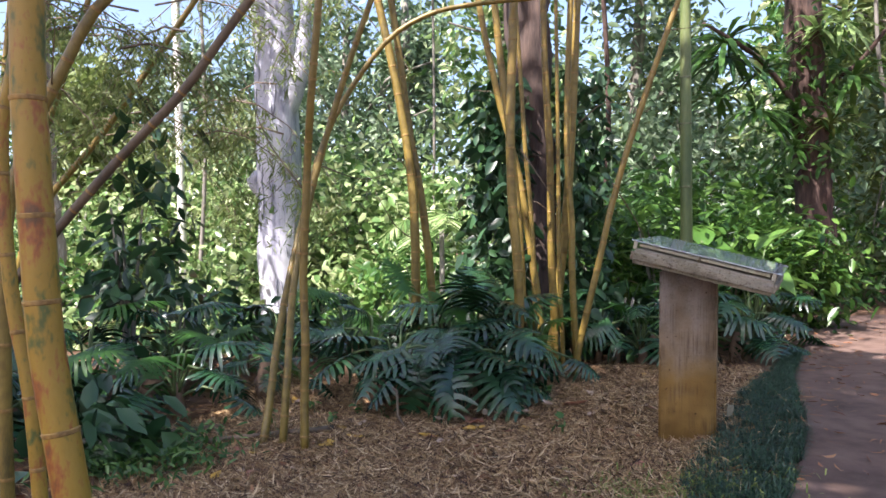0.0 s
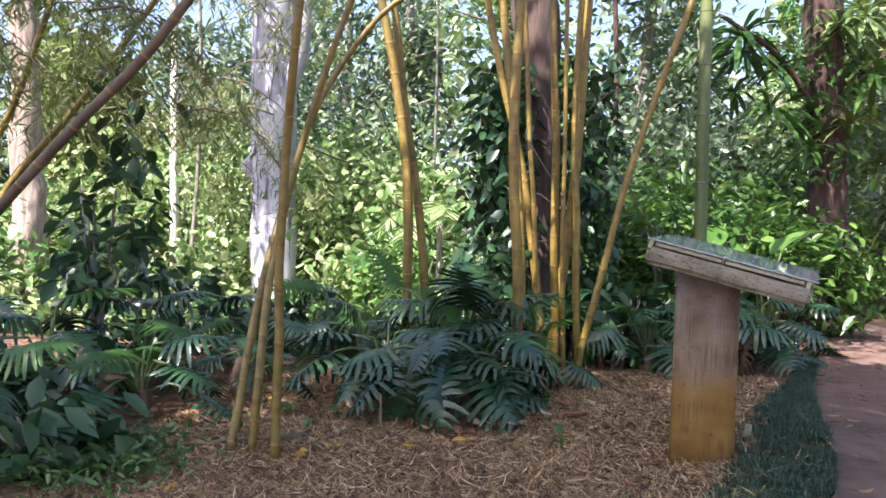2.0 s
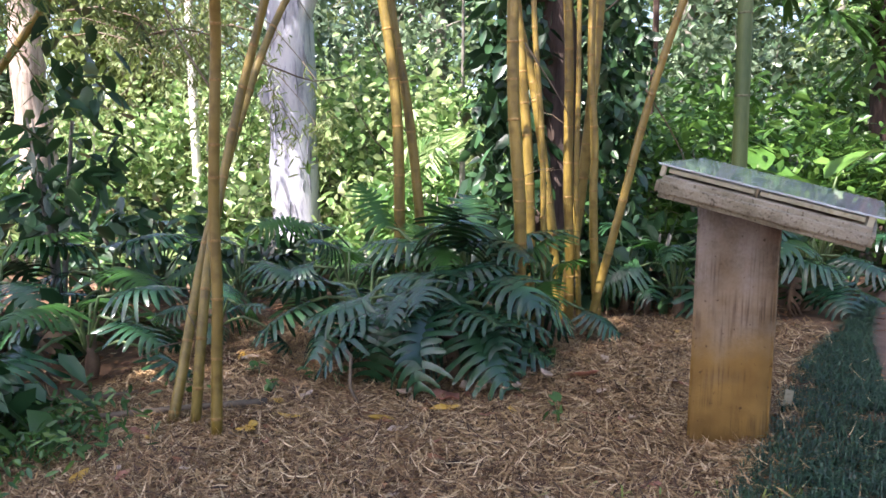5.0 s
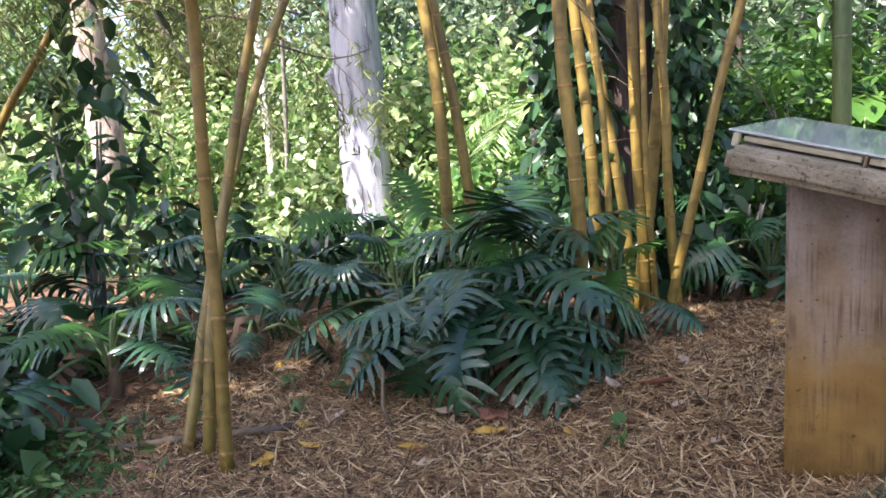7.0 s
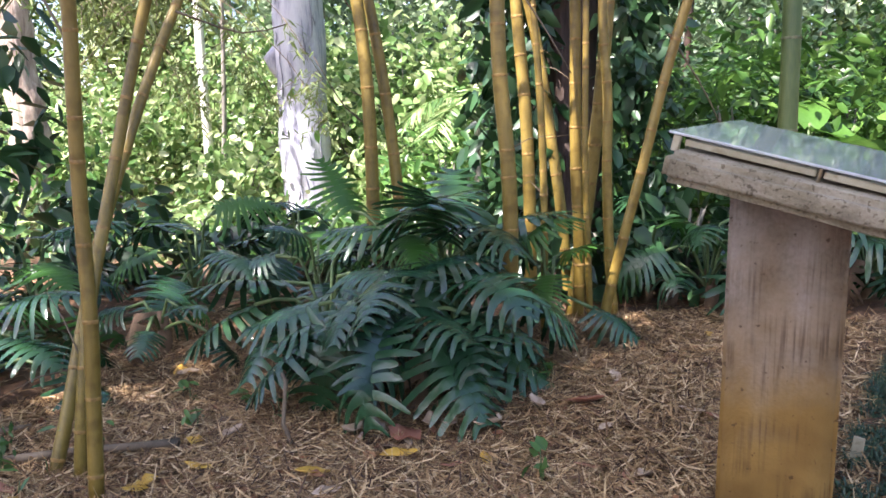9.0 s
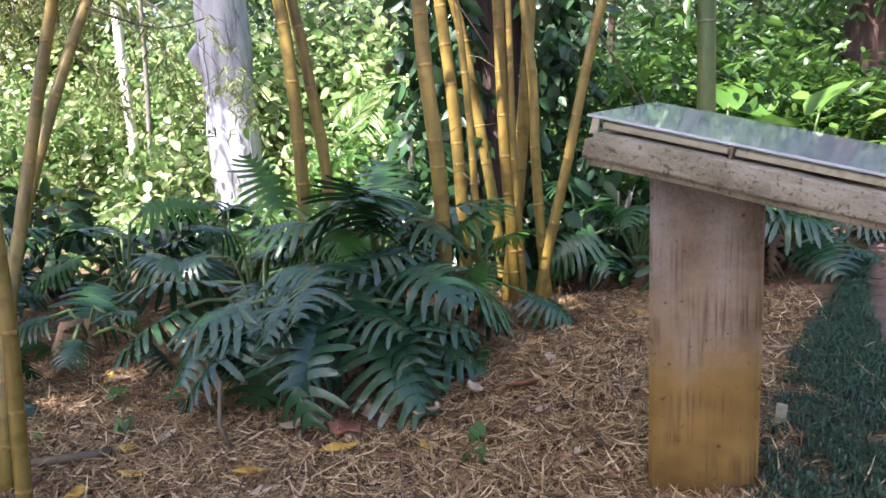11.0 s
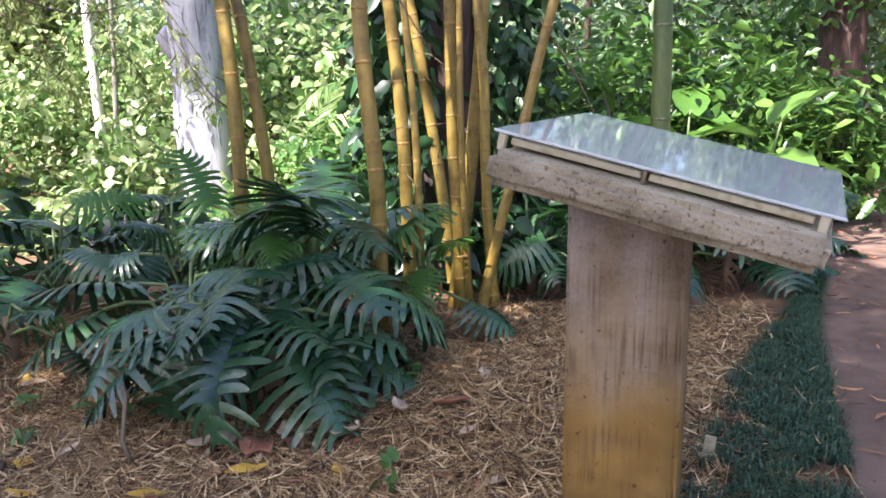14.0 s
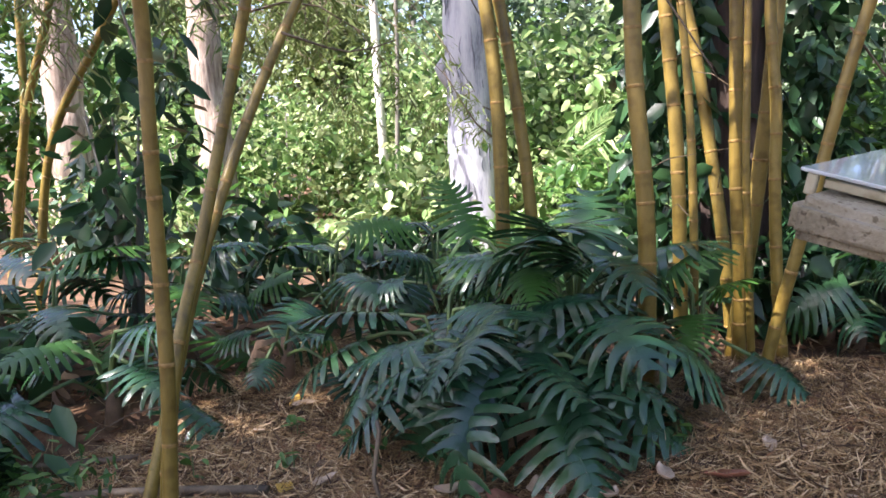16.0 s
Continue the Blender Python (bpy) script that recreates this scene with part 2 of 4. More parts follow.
def part(name, me, parent, label="", m=None):
    ob = new(name, me)
    ob.parent = parent
    if m is not None:
        ob.matrix_basis = m
    return tagged(ob, label)


def tube(points, radii, sides=10, wobble=0.0, seed=0, caps=True):
    """Vertices and faces of a round tube through the points."""
    rng = random.Random(seed)
    pts = [Vector(p) for p in points]
    verts, faces = [], []
    for i, p in enumerate(pts):
        d = (pts[min(i + 1, len(pts) - 1)] - pts[max(i - 1, 0)]).normalized()
        ref = Vector((0, 1, 0)) if abs(d.y) < 0.9 else Vector((1, 0, 0))
        u = d.cross(ref).normalized()
        v = d.cross(u)
        for k in range(sides):
            a = 2 * math.pi * k / sides
            r = radii[i] * (1 + wobble * (noise.noise(Vector((math.cos(a) * 1.3 + seed, math.sin(a) * 1.3, i * 0.35))) + 0.3 * rng.uniform(-1, 1)))
            verts.append(p + u * (r * math.cos(a)) + v * (r * math.sin(a)))
    for i in range(len(pts) - 1):
        for k in range(sides):
            j = (k + 1) % sides
            faces.append((i * sides + k, i * sides + j, (i + 1) * sides + j, (i + 1) * sides + k))
    if caps:
        faces.append(tuple(range(sides))[::-1])
        faces.append(tuple((len(pts) - 1) * sides + k for k in range(sides)))
    return verts, faces


def curve_through(points, step):
    """Points evenly spread on a smooth line through the given ones."""
    p = [Vector(q) for q in points]
    p = [p[0] * 2 - p[1]] + p + [p[-1] * 2 - p[-2]]
    out = []
    for i in range(1, len(p) - 2):
        n_ = max(1, round((p[i + 1] - p[i]).length / step))
        for k in range(n_):
            t = k / n_
            out.append(0.5 * (2 * p[i] + (p[i + 1] - p[i - 1]) * t + (2 * p[i - 1] - 5 * p[i] + 4 * p[i + 1] - p[i + 2]) * t * t
                              + (3 * p[i] - p[i - 1] - 3 * p[i + 1] + p[i + 2]) * t ** 3))
    return out + [p[-2]]


def block(x0, x1, y0, y1, z0, z1, bevel=0.01, segments=2):
    bm = bmesh.new()
    bmesh.ops.create_cube(bm, size=1)
    bmesh.ops.scale(bm, vec=(x1 - x0, y1 - y0, z1 - z0), verts=bm.verts)
    bmesh.ops.translate(bm, vec=((x0 + x1) / 2, (y0 + y1) / 2, (z0 + z1) / 2), verts=bm.verts)
    if bevel:
        bmesh.ops.bevel(bm, geom=bm.edges, offset=bevel, segments=segments, affect="EDGES")
    return bm


def bm_mesh(name, bm, mat, smooth=False):
    me = bpy.data.meshes.new(name)
    bm.to_mesh(me)
    bm.free()
    me.materials.append(mat)
    if smooth:
        me.polygons.foreach_set("use_smooth", [True] * len(me.polygons))
    return me


def unit(a):
    return a / np.maximum(np.linalg.norm(a, axis=1, keepdims=True), 1e-6)


def leaf_mesh(name, mat, rng, centres, length, width, droop=0.3, flat=0.6, heading=None):
    """Many folded six-cornered leaves in one mesh. length: (least, most). flat: how level the blades lie."""
    c = np.asarray(centres, float)
    n_ = len(c)
    d = rng.normal(size=(n_, 3)) if heading is None else np.asarray(heading, float) + rng.normal(size=(n_, 3)) * 0.35
    d = unit(d * np.array((1, 1, 0.6)))
    d[:, 2] -= droop
    d = unit(d)
    nrm = rng.normal(size=(n_, 3)) * (1 - flat) + np.array((0, 0, 1.0)) * flat
    side = unit(np.cross(d, nrm))
    nrm = np.cross(side, d)
    L = rng.uniform(length[0], length[1], (n_, 1))
    W = L * width * rng.uniform(0.8, 1.2, (n_, 1)) / 2
    sag = -0.12 * L * np.array((0, 0, 1.0))
    fold = 0.22 * W * nrm
    v = np.stack([c, c + d * L * 0.3 + side * W * 0.85 + fold, c + d * L * 0.68 + side * W * 0.75 + fold + sag * 0.5, c + d * L + sag,
                  c + d * L * 0.68 - side * W * 0.75 + fold + sag * 0.5, c + d * L * 0.3 - side * W * 0.85 + fold], axis=1).reshape(-1, 3)
    i = np.arange(n_)[:, None] * 6
    f = np.concatenate([i + np.array((0, 1, 2, 3)), i + np.array((0, 3, 4, 5))], axis=1).reshape(-1)
    me = bpy.data.meshes.new(name)
    me.vertices.add(n_ * 6)
    me.vertices.foreach_set("co", v.astype(np.float32).ravel())
    me.loops.add(n_ * 8)
    me.loops.foreach_set("vertex_index", f.astype(np.int32))
    me.polygons.add(n_ * 2)
    me.polygons.foreach_set("loop_start", np.arange(n_ * 2, dtype=np.int32) * 4)
    me.materials.append(mat)
    me.update(calc_edges=True)
    return me


def clumped(rng, count, centre, radius, clumps=30, spread=0.28, hollow=0.35):
    """Leaf places in uneven clumps inside an ellipsoid."""
    centre, radius = np.array(centre, float), np.array(radius, float)
    u = unit(rng.normal(size=(clumps, 3))) * (rng.uniform(hollow, 1, (clumps, 1)) ** 0.6)
    k = rng.integers(0, clumps, count)
    size = rng.uniform(0.5, 1.3, (clumps, 1))
    p = u[k] + rng.normal(size=(count, 3)) * spread * size[k]
    return centre + p * radius


# ---- ground, path ----
EDGE = [(-40, -22.0), (-12, -7.6), (-3.0, -1.6), (0.0, 0.0), (1.5, 0.68), (3.2, 1.5), (4.12, 1.91), (4.8, 2.17), (5.5, 2.39), (6.68, 2.77), (8.2, 3.42), (9.75, 4.09), (12.3, 5.22)]


def path_x(y):
    """The path's edge beside the mulch bed."""
    return float(np.interp(y, [e[0] for e in EDGE], [e[1] for e in EDGE]))


def smooth01(t):
    t = min(1, max(0, t))
    return t * t * (3 - 2 * t)


def gz(x, y):
    d = path_x(y) - 0.5 - x if y < 12.3 else 6 - x
    z = -0.07 * smooth01((d + 0.25) / 0.6) - 0.058 * min(max(d, 0), 3.2)
    z += 0.035 * min(max(y - 4.2, 0), 3) * smooth01(d / 0.8)
    z -= 0.13 * min(max(y - 8, 0), 9) * smooth01((3.0 - x) / 3)
    return z + 0.025 * noise.noise(Vector((x * 1.3, y * 1.3, 0))) * smooth01(d + 0.3)


xs = np.concatenate([[-900, -300, -120, -60, -40, -28, -20, -15, -12, -10], np.arange(-8, 6.01, 0.14), [7, 8, 10, 13, 17, 24, 40, 80, 200, 500, 900]])
ys = np.concatenate([[-900, -300, -100, -50, -25, -15, -10, -7, -5, -4, -3], np.arange(-2, 9.01, 0.14), np.arange(9.5, 26, 0.7), [30, 40, 60, 110, 250, 500, 900]])
gv = [(x, y, gz(x, y)) for y in ys for x in xs]
nx = len(xs)
gf = [(j * nx + i, j * nx + i + 1, (j + 1) * nx + i + 1, (j + 1) * nx + i) for j in range(len(ys) - 1) for i in range(nx - 1)]
tagged(new("ground", mesh_of("ground", gv, gf, SOIL, True)), "brown forest soil under leaf litter", "ground", kind="structure")

edge = curve_through([(x, y, 0) for y, x in EDGE[1:]] + [(7.6, 13.6, 0), (12, 14.3, 0), (22, 14.5, 0)], 0.3)
pv, pf = [], []
for i, p in enumerate(edge):
    d = (edge[min(i + 1, len(edge) - 1)] - edge[max(i - 1, 0)]).normalized()
    r = Vector((d.y, -d.x, 0))
    wob_ = 0.025 * noise.noise(Vector((p.x * 3, p.y * 3, 5)))
    for off, z in ((wob_, -0.15), (wob_, 0.012), (0.02 + wob_, 0.022), (1.3, 0.03), (2.7, 0.022), (2.72, -0.15)):
        pv.append(p + r * off + Vector((0, 0, z)))
for i in range(len(edge) - 1):
    for k in range(5):
        a = i * 6 + k
        pf.append((a, a + 1, a + 7, a + 6))
tagged(new("path", mesh_of("path", pv, pf, PATHM)), "red-brown concrete garden path with scattered litter", "path", kind="structure")


# ---- interpretive sign ----
def build_sign():
    sign = tagged(new("interpretive_sign"), "concrete lectern sign with glass cover in mulch bed", "sign")
    sign.location = (1.141, 4.45, 0)
    bm = block(0, 0.345, 0.0, 0.28, -0.12, 1.03, 0.014, 2)
    bmesh.ops.subdivide_edges(bm, edges=bm.edges, cuts=3, use_grid_fill=True)
    for v in bm.verts:
        v.co += Vector((noise.noise(v.co * 9), noise.noise(v.co * 9 + Vector((5, 0, 0))), 0)) * 0.003
    part("pedestal", bm_mesh("pedestal", bm, PED, True), sign, "grey concrete post stained ochre at its foot", pose(0, 0, 0, 0, 0, -17))
    bm = block(0.02, 0.85, -0.075, 0.9, -0.128, -0.042, 0.02, 2)
    bmesh.ops.subdivide_edges(bm, edges=bm.edges, cuts=4, use_grid_fill=True)
    for v in bm.verts:
        v.co += Vector((noise.noise(v.co * 12), noise.noise(v.co * 12 + Vector((9, 0, 0))), noise.noise(v.co * 12 + Vector((0, 9, 0))))) * 0.007
    slab = part("slab", bm_mesh("slab", bm, STONE, True), sign, "rough pitted concrete slab, tilted", pose(-0.216, -0.252, 1.215, 2, 13.1, -21))
    for x0, x1 in ((0.046, 0.396), (0.414, 0.8)):
        part("board", bm_mesh("board", block(x0, x1, 0.02, 0.84, -0.031, -0.012, 0.003, 1), PANEL), slab, "cream backing board")
        for x in (x0 + 0.03, x1 - 0.03):
            part("screw", bm_mesh("screw", block(x - 0.005, x + 0.005, 0.034, 0.044, -0.013, -0.0105, 0.001, 1), METAL), slab, "small dark screw head")
    g = part("glass", bm_mesh("glass", block(0, 0.862, 0, 0.94, -0.004, 0.004, 0.002, 1), GLASS), slab, "cover glass, milky white added for dust and bright sky reflections")
    g.visible_shadow = False
    for x, w, m in ((0.026, 0.011, PANEL), (0.405, 0.005, METAL), (0.82, 0.011, PANEL)):
        for y in (0.012, 0.85):
            part("clip", bm_mesh("clip", block(x - w, x + w, y - 0.008, y + 0.01, -0.05, -0.0045, 0.003, 1), m), slab, "small post under the glass")
    return sign


build_sign()


# ---- bamboo ----
RINGS = {}


def ring_mesh(radius, mat):
    key = (round(radius, 3), mat.name)
    if key not in RINGS:
        r = key[0]
        v, f = tube([(0, 0, -0.008), (0, 0, -0.003), (0, 0, 0.0), (0, 0, 0.004), (0, 0, 0.009)], [r * 1.0, r * 1.07, r * 1.02, r * 1.1, r * 0.99], 12)
        RINGS[key] = mesh_of("node_ring", v, f, mat, True)
    return RINGS[key]


def culm(points, radius, mat=None, ring=None, gap=0.28, seed=0, name="bamboo_culm", label="golden yellow bamboo culm rising from the mulch", taper=0.35, group="golden bamboo clump", twigs=2):
    rng = random.Random(seed)
    mat, ring = mat or CULM, ring or NODE
    line = curve_through(points, 0.14)
    total = sum((b - a).length for a, b in zip(line, line[1:]))
    thing = tagged(new(name), label, "bamboo", group)
    thing.location = line[0]
    o = line[0].copy()
    radii, run, nodes, nxt = [], 0.0, [], rng.uniform(0.08, 0.2)
    for i, p in enumerate(line):
        if i:
            run += (p - line[i - 1]).length
        r = radius * (1 - taper * run / total)
        radii.append(r)
        if run >= nxt and 0 < i < len(line) - 1:
            nodes.append((p - o, (line[i + 1] - line[i - 1]).normalized(), r))
            nxt += gap * rng.uniform(0.85, 1.15)
    v, f = tube([p - o for p in line], radii, 12)
    part("stem", mesh_of("stem", v, f, mat, True), thing)
    for k, (p, d, r) in enumerate(nodes):
        m = Matrix.Translation(p) @ d.to_track_quat("Z", "Y").to_matrix().to_4x4()
        part("node_ring", ring_mesh(r, ring), thing, "", m)
    for k in range(twigs):
        if len(nodes) < 3:
            break
        p, d, r = rng.choice(nodes[1:])
        a = rng.uniform(0, 6.28)
        w = Vector((math.cos(a), math.sin(a) * 0.6, rng.uniform(-0.2, 0.7)))
        ln = rng.uniform(0.2, 0.5)
        tv, tf = tube([p, p + w * ln * 0.5 + Vector((0, 0, 0.02)), p + w * ln + Vector((0, 0, rng.uniform(-0.1, 0.05)))], [0.004, 0.003, 0.0015], 5)
        part("twig", mesh_of("twig", tv, tf, CULM_BROWN, True), thing)
    return thing


def up(x, y, z0=None):
    return (x, y, gz(x, y) - 0.05 if z0 is None else z0)


S3 = "golden bamboo in a leaning group of three"
culm([up(-1.14, 4.47), (-1.16, 4.53, 0.2), (-1.16, 4.55, 0.5), (-1.185, 4.58, 0.95), (-1.17, 4.57, 1.42), (-1.155, 4.56, 1.76), (-1.1, 4.45, 2.25), (-1.0, 4.4, 3.4), (-0.8, 4.5, 6.5)], 0.03, seed=1, group=S3)
culm([up(-1.345, 4.66), (-1.335, 4.71, 0.12), (-1.34, 4.81, 0.5), (-1.365, 4.98, 0.8), (-1.345, 5.08, 1.1), (-1.29, 5.17, 1.5), (-1.21, 5.21, 1.85), (-1.03, 5.2, 2.45), (-0.7, 5.2, 3.4), (-0.1, 5.2, 5.2)], 0.029, CULM_SHADED, seed=2, group=S3)
culm([up(-1.5, 4.69), (-1.48, 4.82, 0.06), (-1.48, 4.94, 0.34), (-1.455, 5.08, 0.72), (-1.425, 5.28, 1.12), (-1.385, 5.5, 1.52), (-1.35, 5.8, 1.95), (-1.2, 6.0, 2.4), (-0.85, 6, 2.88), (-0.52, 6, 3.1), (-0.15, 6, 3.19), (0.5, 6, 3.25)], 0.03, CULM_SHADED, seed=3, group=S3)
culm([up(-0.66, 6.9), (-0.665, 6.9, 0.4), (-0.675, 6.9, 1.1), (-0.7, 6.9, 1.6), (-0.76, 6.9, 2.1), (-0.88, 6.9, 2.75), (-1.05, 6.9, 3.5), (-1.4, 6.9, 5), (-1.9, 6.9, 7)], 0.047, CULM_SHADED, seed=4, gap=0.33)
culm([up(-0.48, 7.05), (-0.5, 7.05, 0.35), (-0.56, 7.05, 1.05), (-0.65, 7.05, 1.7), (-0.77, 7.05, 2.35), (-0.86, 7.05, 3.0), (-1.1, 7.05, 4.6), (-1.4, 7.05, 7)], 0.042, CULM_SHADED, seed=5, gap=0.33)
culm([up(0.3, 6.2), (0.305, 6.2, 0.35), (0.3, 6.2, 0.8), (0.28, 6.2, 1.1), (0.24, 6.2, 1.5), (0.222, 6.2, 1.9), (0.215, 6.2, 2.3), (0.235, 6.2, 3.3), (0.25, 6.2, 5), (0.2, 6.1, 7.5)], 0.045, seed=6)
culm([up(0.37, 7.05), (0.35, 7.05, 0.75), (0.32, 7.05, 1.3), (0.27, 7.05, 1.8), (0.22, 7.05, 2.3), (0.1, 7.05, 3.2), (-0.2, 7.05, 6)], 0.043, seed=7)
culm([up(0.47, 6.75), (0.465, 6.75, 0.5), (0.445, 6.75, 1.1), (0.41, 6.75, 1.6), (0.36, 6.75, 2.1), (0.28, 6.75, 3.2), (0.1, 6.8, 5.5)], 0.024, seed=8, gap=0.24)
culm([up(0.62, 7.7), (0.54, 7.7, 0.6), (0.48, 7.7, 1.0), (0.41, 7.7, 1.45), (0.33, 7.7, 1.9), (0.2, 7.7, 2.4), (0.09, 7.7, 2.8), (-0.12, 7.7, 3.8), (-0.5, 7.7, 6)], 0.042, seed=9)
culm([up(0.68, 7.15), (0.675, 7.15, 0.45), (0.645, 7.15, 0.95), (0.63, 7.15, 1.5), (0.615, 7.15, 2.1), (0.56, 7.15, 3.0), (0.53, 7.15, 3.7), (0.4, 7.1, 6)], 0.04, seed=10)
culm([up(0.76, 7.0), (0.73, 7.0, 0.5), (0.7, 7.0, 1.1), (0.69, 7.0, 1.9), (0.66, 7.0, 3.2), (0.6, 7.0, 6)], 0.022, seed=11)
culm([up(0.63, 7.3), (0.665, 7.32, 0.2), (0.715, 7.35, 0.6), (0.765, 7.35, 1.1), (0.81, 7.35, 1.65), (0.84, 7.35, 2.2), (0.88, 7.35, 3.3), (0.95, 7.3, 6)], 0.048, seed=12)
culm([up(0.92, 7.2), (0.87, 7.2, 0.48), (0.845, 7.2, 1.0), (0.84, 7.2, 1.4), (0.79, 7.2, 2.06), (0.8, 7.2, 3.3), (0.9, 7.1, 6)], 0.035, seed=13)
culm([up(0.82, 6.69), (0.85, 6.7, 0.14), (0.94, 6.7, 0.56), (1.03, 6.7, 0.95), (1.14, 6.7, 1.47), (1.27, 6.7, 1.97), (1.45, 6.7, 2.55), (1.71, 6.7, 3.33), (2.3, 6.7, 5)], 0.033, seed=14)
culm([up(1.93, 7.0), (1.91, 7.0, 0.9), (1.9, 7.0, 1.6), (1.885, 7.0, 2.5), (1.87, 7.0, 3.6), (1.8, 7.0, 7.5)], 0.062, CULM_GREEN, NODE_G, gap=0.55, seed=15, label="thick green bamboo culm behind the concrete sign", group="green bamboo", twigs=0)
culm([up(-1.05, 1.62, -0.3), (-1.13, 1.62, 0.43), (-1.165, 1.62, 0.62), (-1.21, 1.62, 0.87), (-1.235, 1.62, 1.15), (-1.26, 1.62, 1.5), (-1.275, 1.62, 1.95), (-1.3, 1.6, 5), (-1.3, 1.5, 8)], 0.054, CULM_BIG, seed=16, gap=0.36, label="thick golden bamboo culm with green and rusty patches", group="bamboo beside the path")
culm([up(-1.6, 2.3), (-1.66, 2.3, 0.41), (-1.7, 2.3, 0.7), (-1.76, 2.3, 1.0), (-1.8, 2.3, 1.6), (-1.72, 2.3, 2.2), (-1.6, 2.3, 5)], 0.03, CULM_BIG, seed=17, group="bamboo beside the path")
culm([up(-1.95, 2.6), (-1.98, 2.6, 0.6), (-1.95, 2.6, 1.4), (-1.7, 2.7, 2.1), (-1.45, 2.8, 2.7), (-1.2, 2.8, 5)], 0.03, CULM_SHADED, seed=18, group="bamboo beside the path")
culm([up(-3.5, 4.2), (-3.05, 4.05, 0.65), (-2.65, 4.0, 1.15), (-2.17, 4.0, 1.69), (-1.79, 4.0, 2.08), (-1.43, 4.0, 2.56), (-0.7, 4.0, 3.5), (0.3, 4, 4.6)], 0.033, CULM_BROWN, seed=19, label="dead brown bamboo culm leaning across", group="leaning bamboo", twigs=5)
for k, (a, b, c) in enumerate((((-5.25, 7), (-4.8, 1.5), (-4.4, 2.4)), ((-5.0, 7.1), (-4.65, 1.3), (-3.8, 2.4)), ((-5.6, 7.3), (-5.2, 1.4), (-5.1, 2.6)))):
    culm([up(*a), (b[0], a[1], b[1]), (c[0], a[1], c[1]), (c[0] + (c[0] - b[0]) * 1.5, a[1], c[1] + 1.8)], 0.04, CULM_SHADED, seed=30 + k, label="shaded olive bamboo culm among dark shrubs", group="far bamboo")

def bare_branch(points, r, label):
    line = curve_through(points, 0.1)
    v, f = tube(line, [r * (1 - 0.7 * i / len(line)) for i in range(len(line))], 6, 0.1, 8)
    tagged(new("bare_twig", mesh_of("bare_twig", v, f, CULM_BROWN, True)), label, "twig", "bare twigs")


for q in ([(-0.72, 7.16, 1.22), (-0.9, 7.1, 1.36), (-1.1, 7.05, 1.7)], [(-0.76, 7.16, 1.9), (-0.88, 7.1, 2.05), (-1.02, 7.0, 2.4)], [(-0.72, 7.16, 1.4), (-0.86, 7.1, 1.47)],
          [(1.16, 6.7, 1.75), (1.4, 6.8, 1.4), (1.6, 6.9, 1.0)], [(0.3, 6.16, 2.0), (0.5, 6.1, 1.7), (0.62, 6.1, 1.5)], [(0.85, 6.7, 2.3), (1.1, 6.75, 2.5), (1.4, 6.8, 2.45)],
          [(-1.2, 4.6, 1.55), (-1.5, 4.8, 1.9), (-1.75, 5, 2.4)], [(-1.3, 5.6, 1.8), (-1.0, 5.7, 1.7), (-0.8, 5.8, 1.75)]):
    bare_branch(q, 0.007, "thin dark bare twig on a bamboo culm")

# ---- trees ----


def tree(base, line, radius, bark, label, category="tree", crown=None, leaf=None, seed=0, limbs=(), wobble=0.12, sides=18, name="tree", taper=0.4, step=0.4):
    thing = tagged(new(name), label, category)
    thing.location = base
    o = Vector(base)
    pts = curve_through(line, step)
    rad = [radius * (1.25 - 0.25 * min(1, i / 4)) * (1 - taper * i / len(pts)) for i in range(len(pts))]
    v, f = tube([p - o for p in pts], rad, sides, wobble, seed)
    trunk = part("trunk", mesh_of("trunk", v, f, bark, True), thing)
    for li, r in limbs:
        lp = curve_through(li, 0.3)
        v, f = tube([p - o for p in lp], [r * (1 - 0.6 * i / len(lp)) for i in range(len(lp))], 9, wobble, seed + 1)
        part("limb", mesh_of("limb", v, f, bark, True), thing)
    if crown:
        rng = np.random.default_rng(seed)
        pts_ = np.concatenate([clumped(rng, cnt, c, r, cl) for c, r, cnt, cl in crown]) - np.array(o)
        part("crown", leaf_mesh("crown", leaf[0], rng, pts_, leaf[1], leaf[2]), thing)
    return thing


# pale gum; the sunward limb and second leaf clump are added to shade it
gum = tree((-4.95, 17.75, -1.6), [(-4.9, 17.75, -1.8), (-4.98, 17.75, -0.6), (-5.05, 17.75, 0.8), (-5.09, 17.75, 2.3), (-5.14, 17.75, 3.9), (-5.18, 17.75, 5.5), (-5.4, 17.75, 8), (-5.5, 17.75, 12)], 0.54, GUM,
           "pale blue-grey gum trunk with peeling bark streaks", crown=[((-5.3, 17.75, 12), (4, 4, 3), 4000, 40), ((-7.9, 13.9, 9.3), (1.0, 1.2, 0.8), 1100, 16)], leaf=(BLUEGREEN, (0.2, 0.35), 0.35), seed=40,
           limbs=[([(-5.3, 17.75, 7.4), (-6.5, 15.9, 8.6), (-7.9, 13.9, 9.4)], 0.16), ([(-5.1, 17.7, 3.9), (-4.72, 17.6, 4.7), (-4.5, 17.5, 5.4), (-4.4, 17.5, 7)], 0.28)], taper=0.1, wobble=0.1)
rng_ = random.Random(4)
kv, kf = tube([(-0.62, -0.1, 3.85), (-0.69, -0.1, 4.08), (-0.76, -0.12, 4.22), (-0.63, -0.1, 4.38), (-0.5, 0, 4.45)], [0.05, 0.13, 0.15, 0.13, 0.04], 10, 0.15, 3)
part("knot", mesh_of("knot", kv, kf, GUM, True), gum, "swollen bark knot")
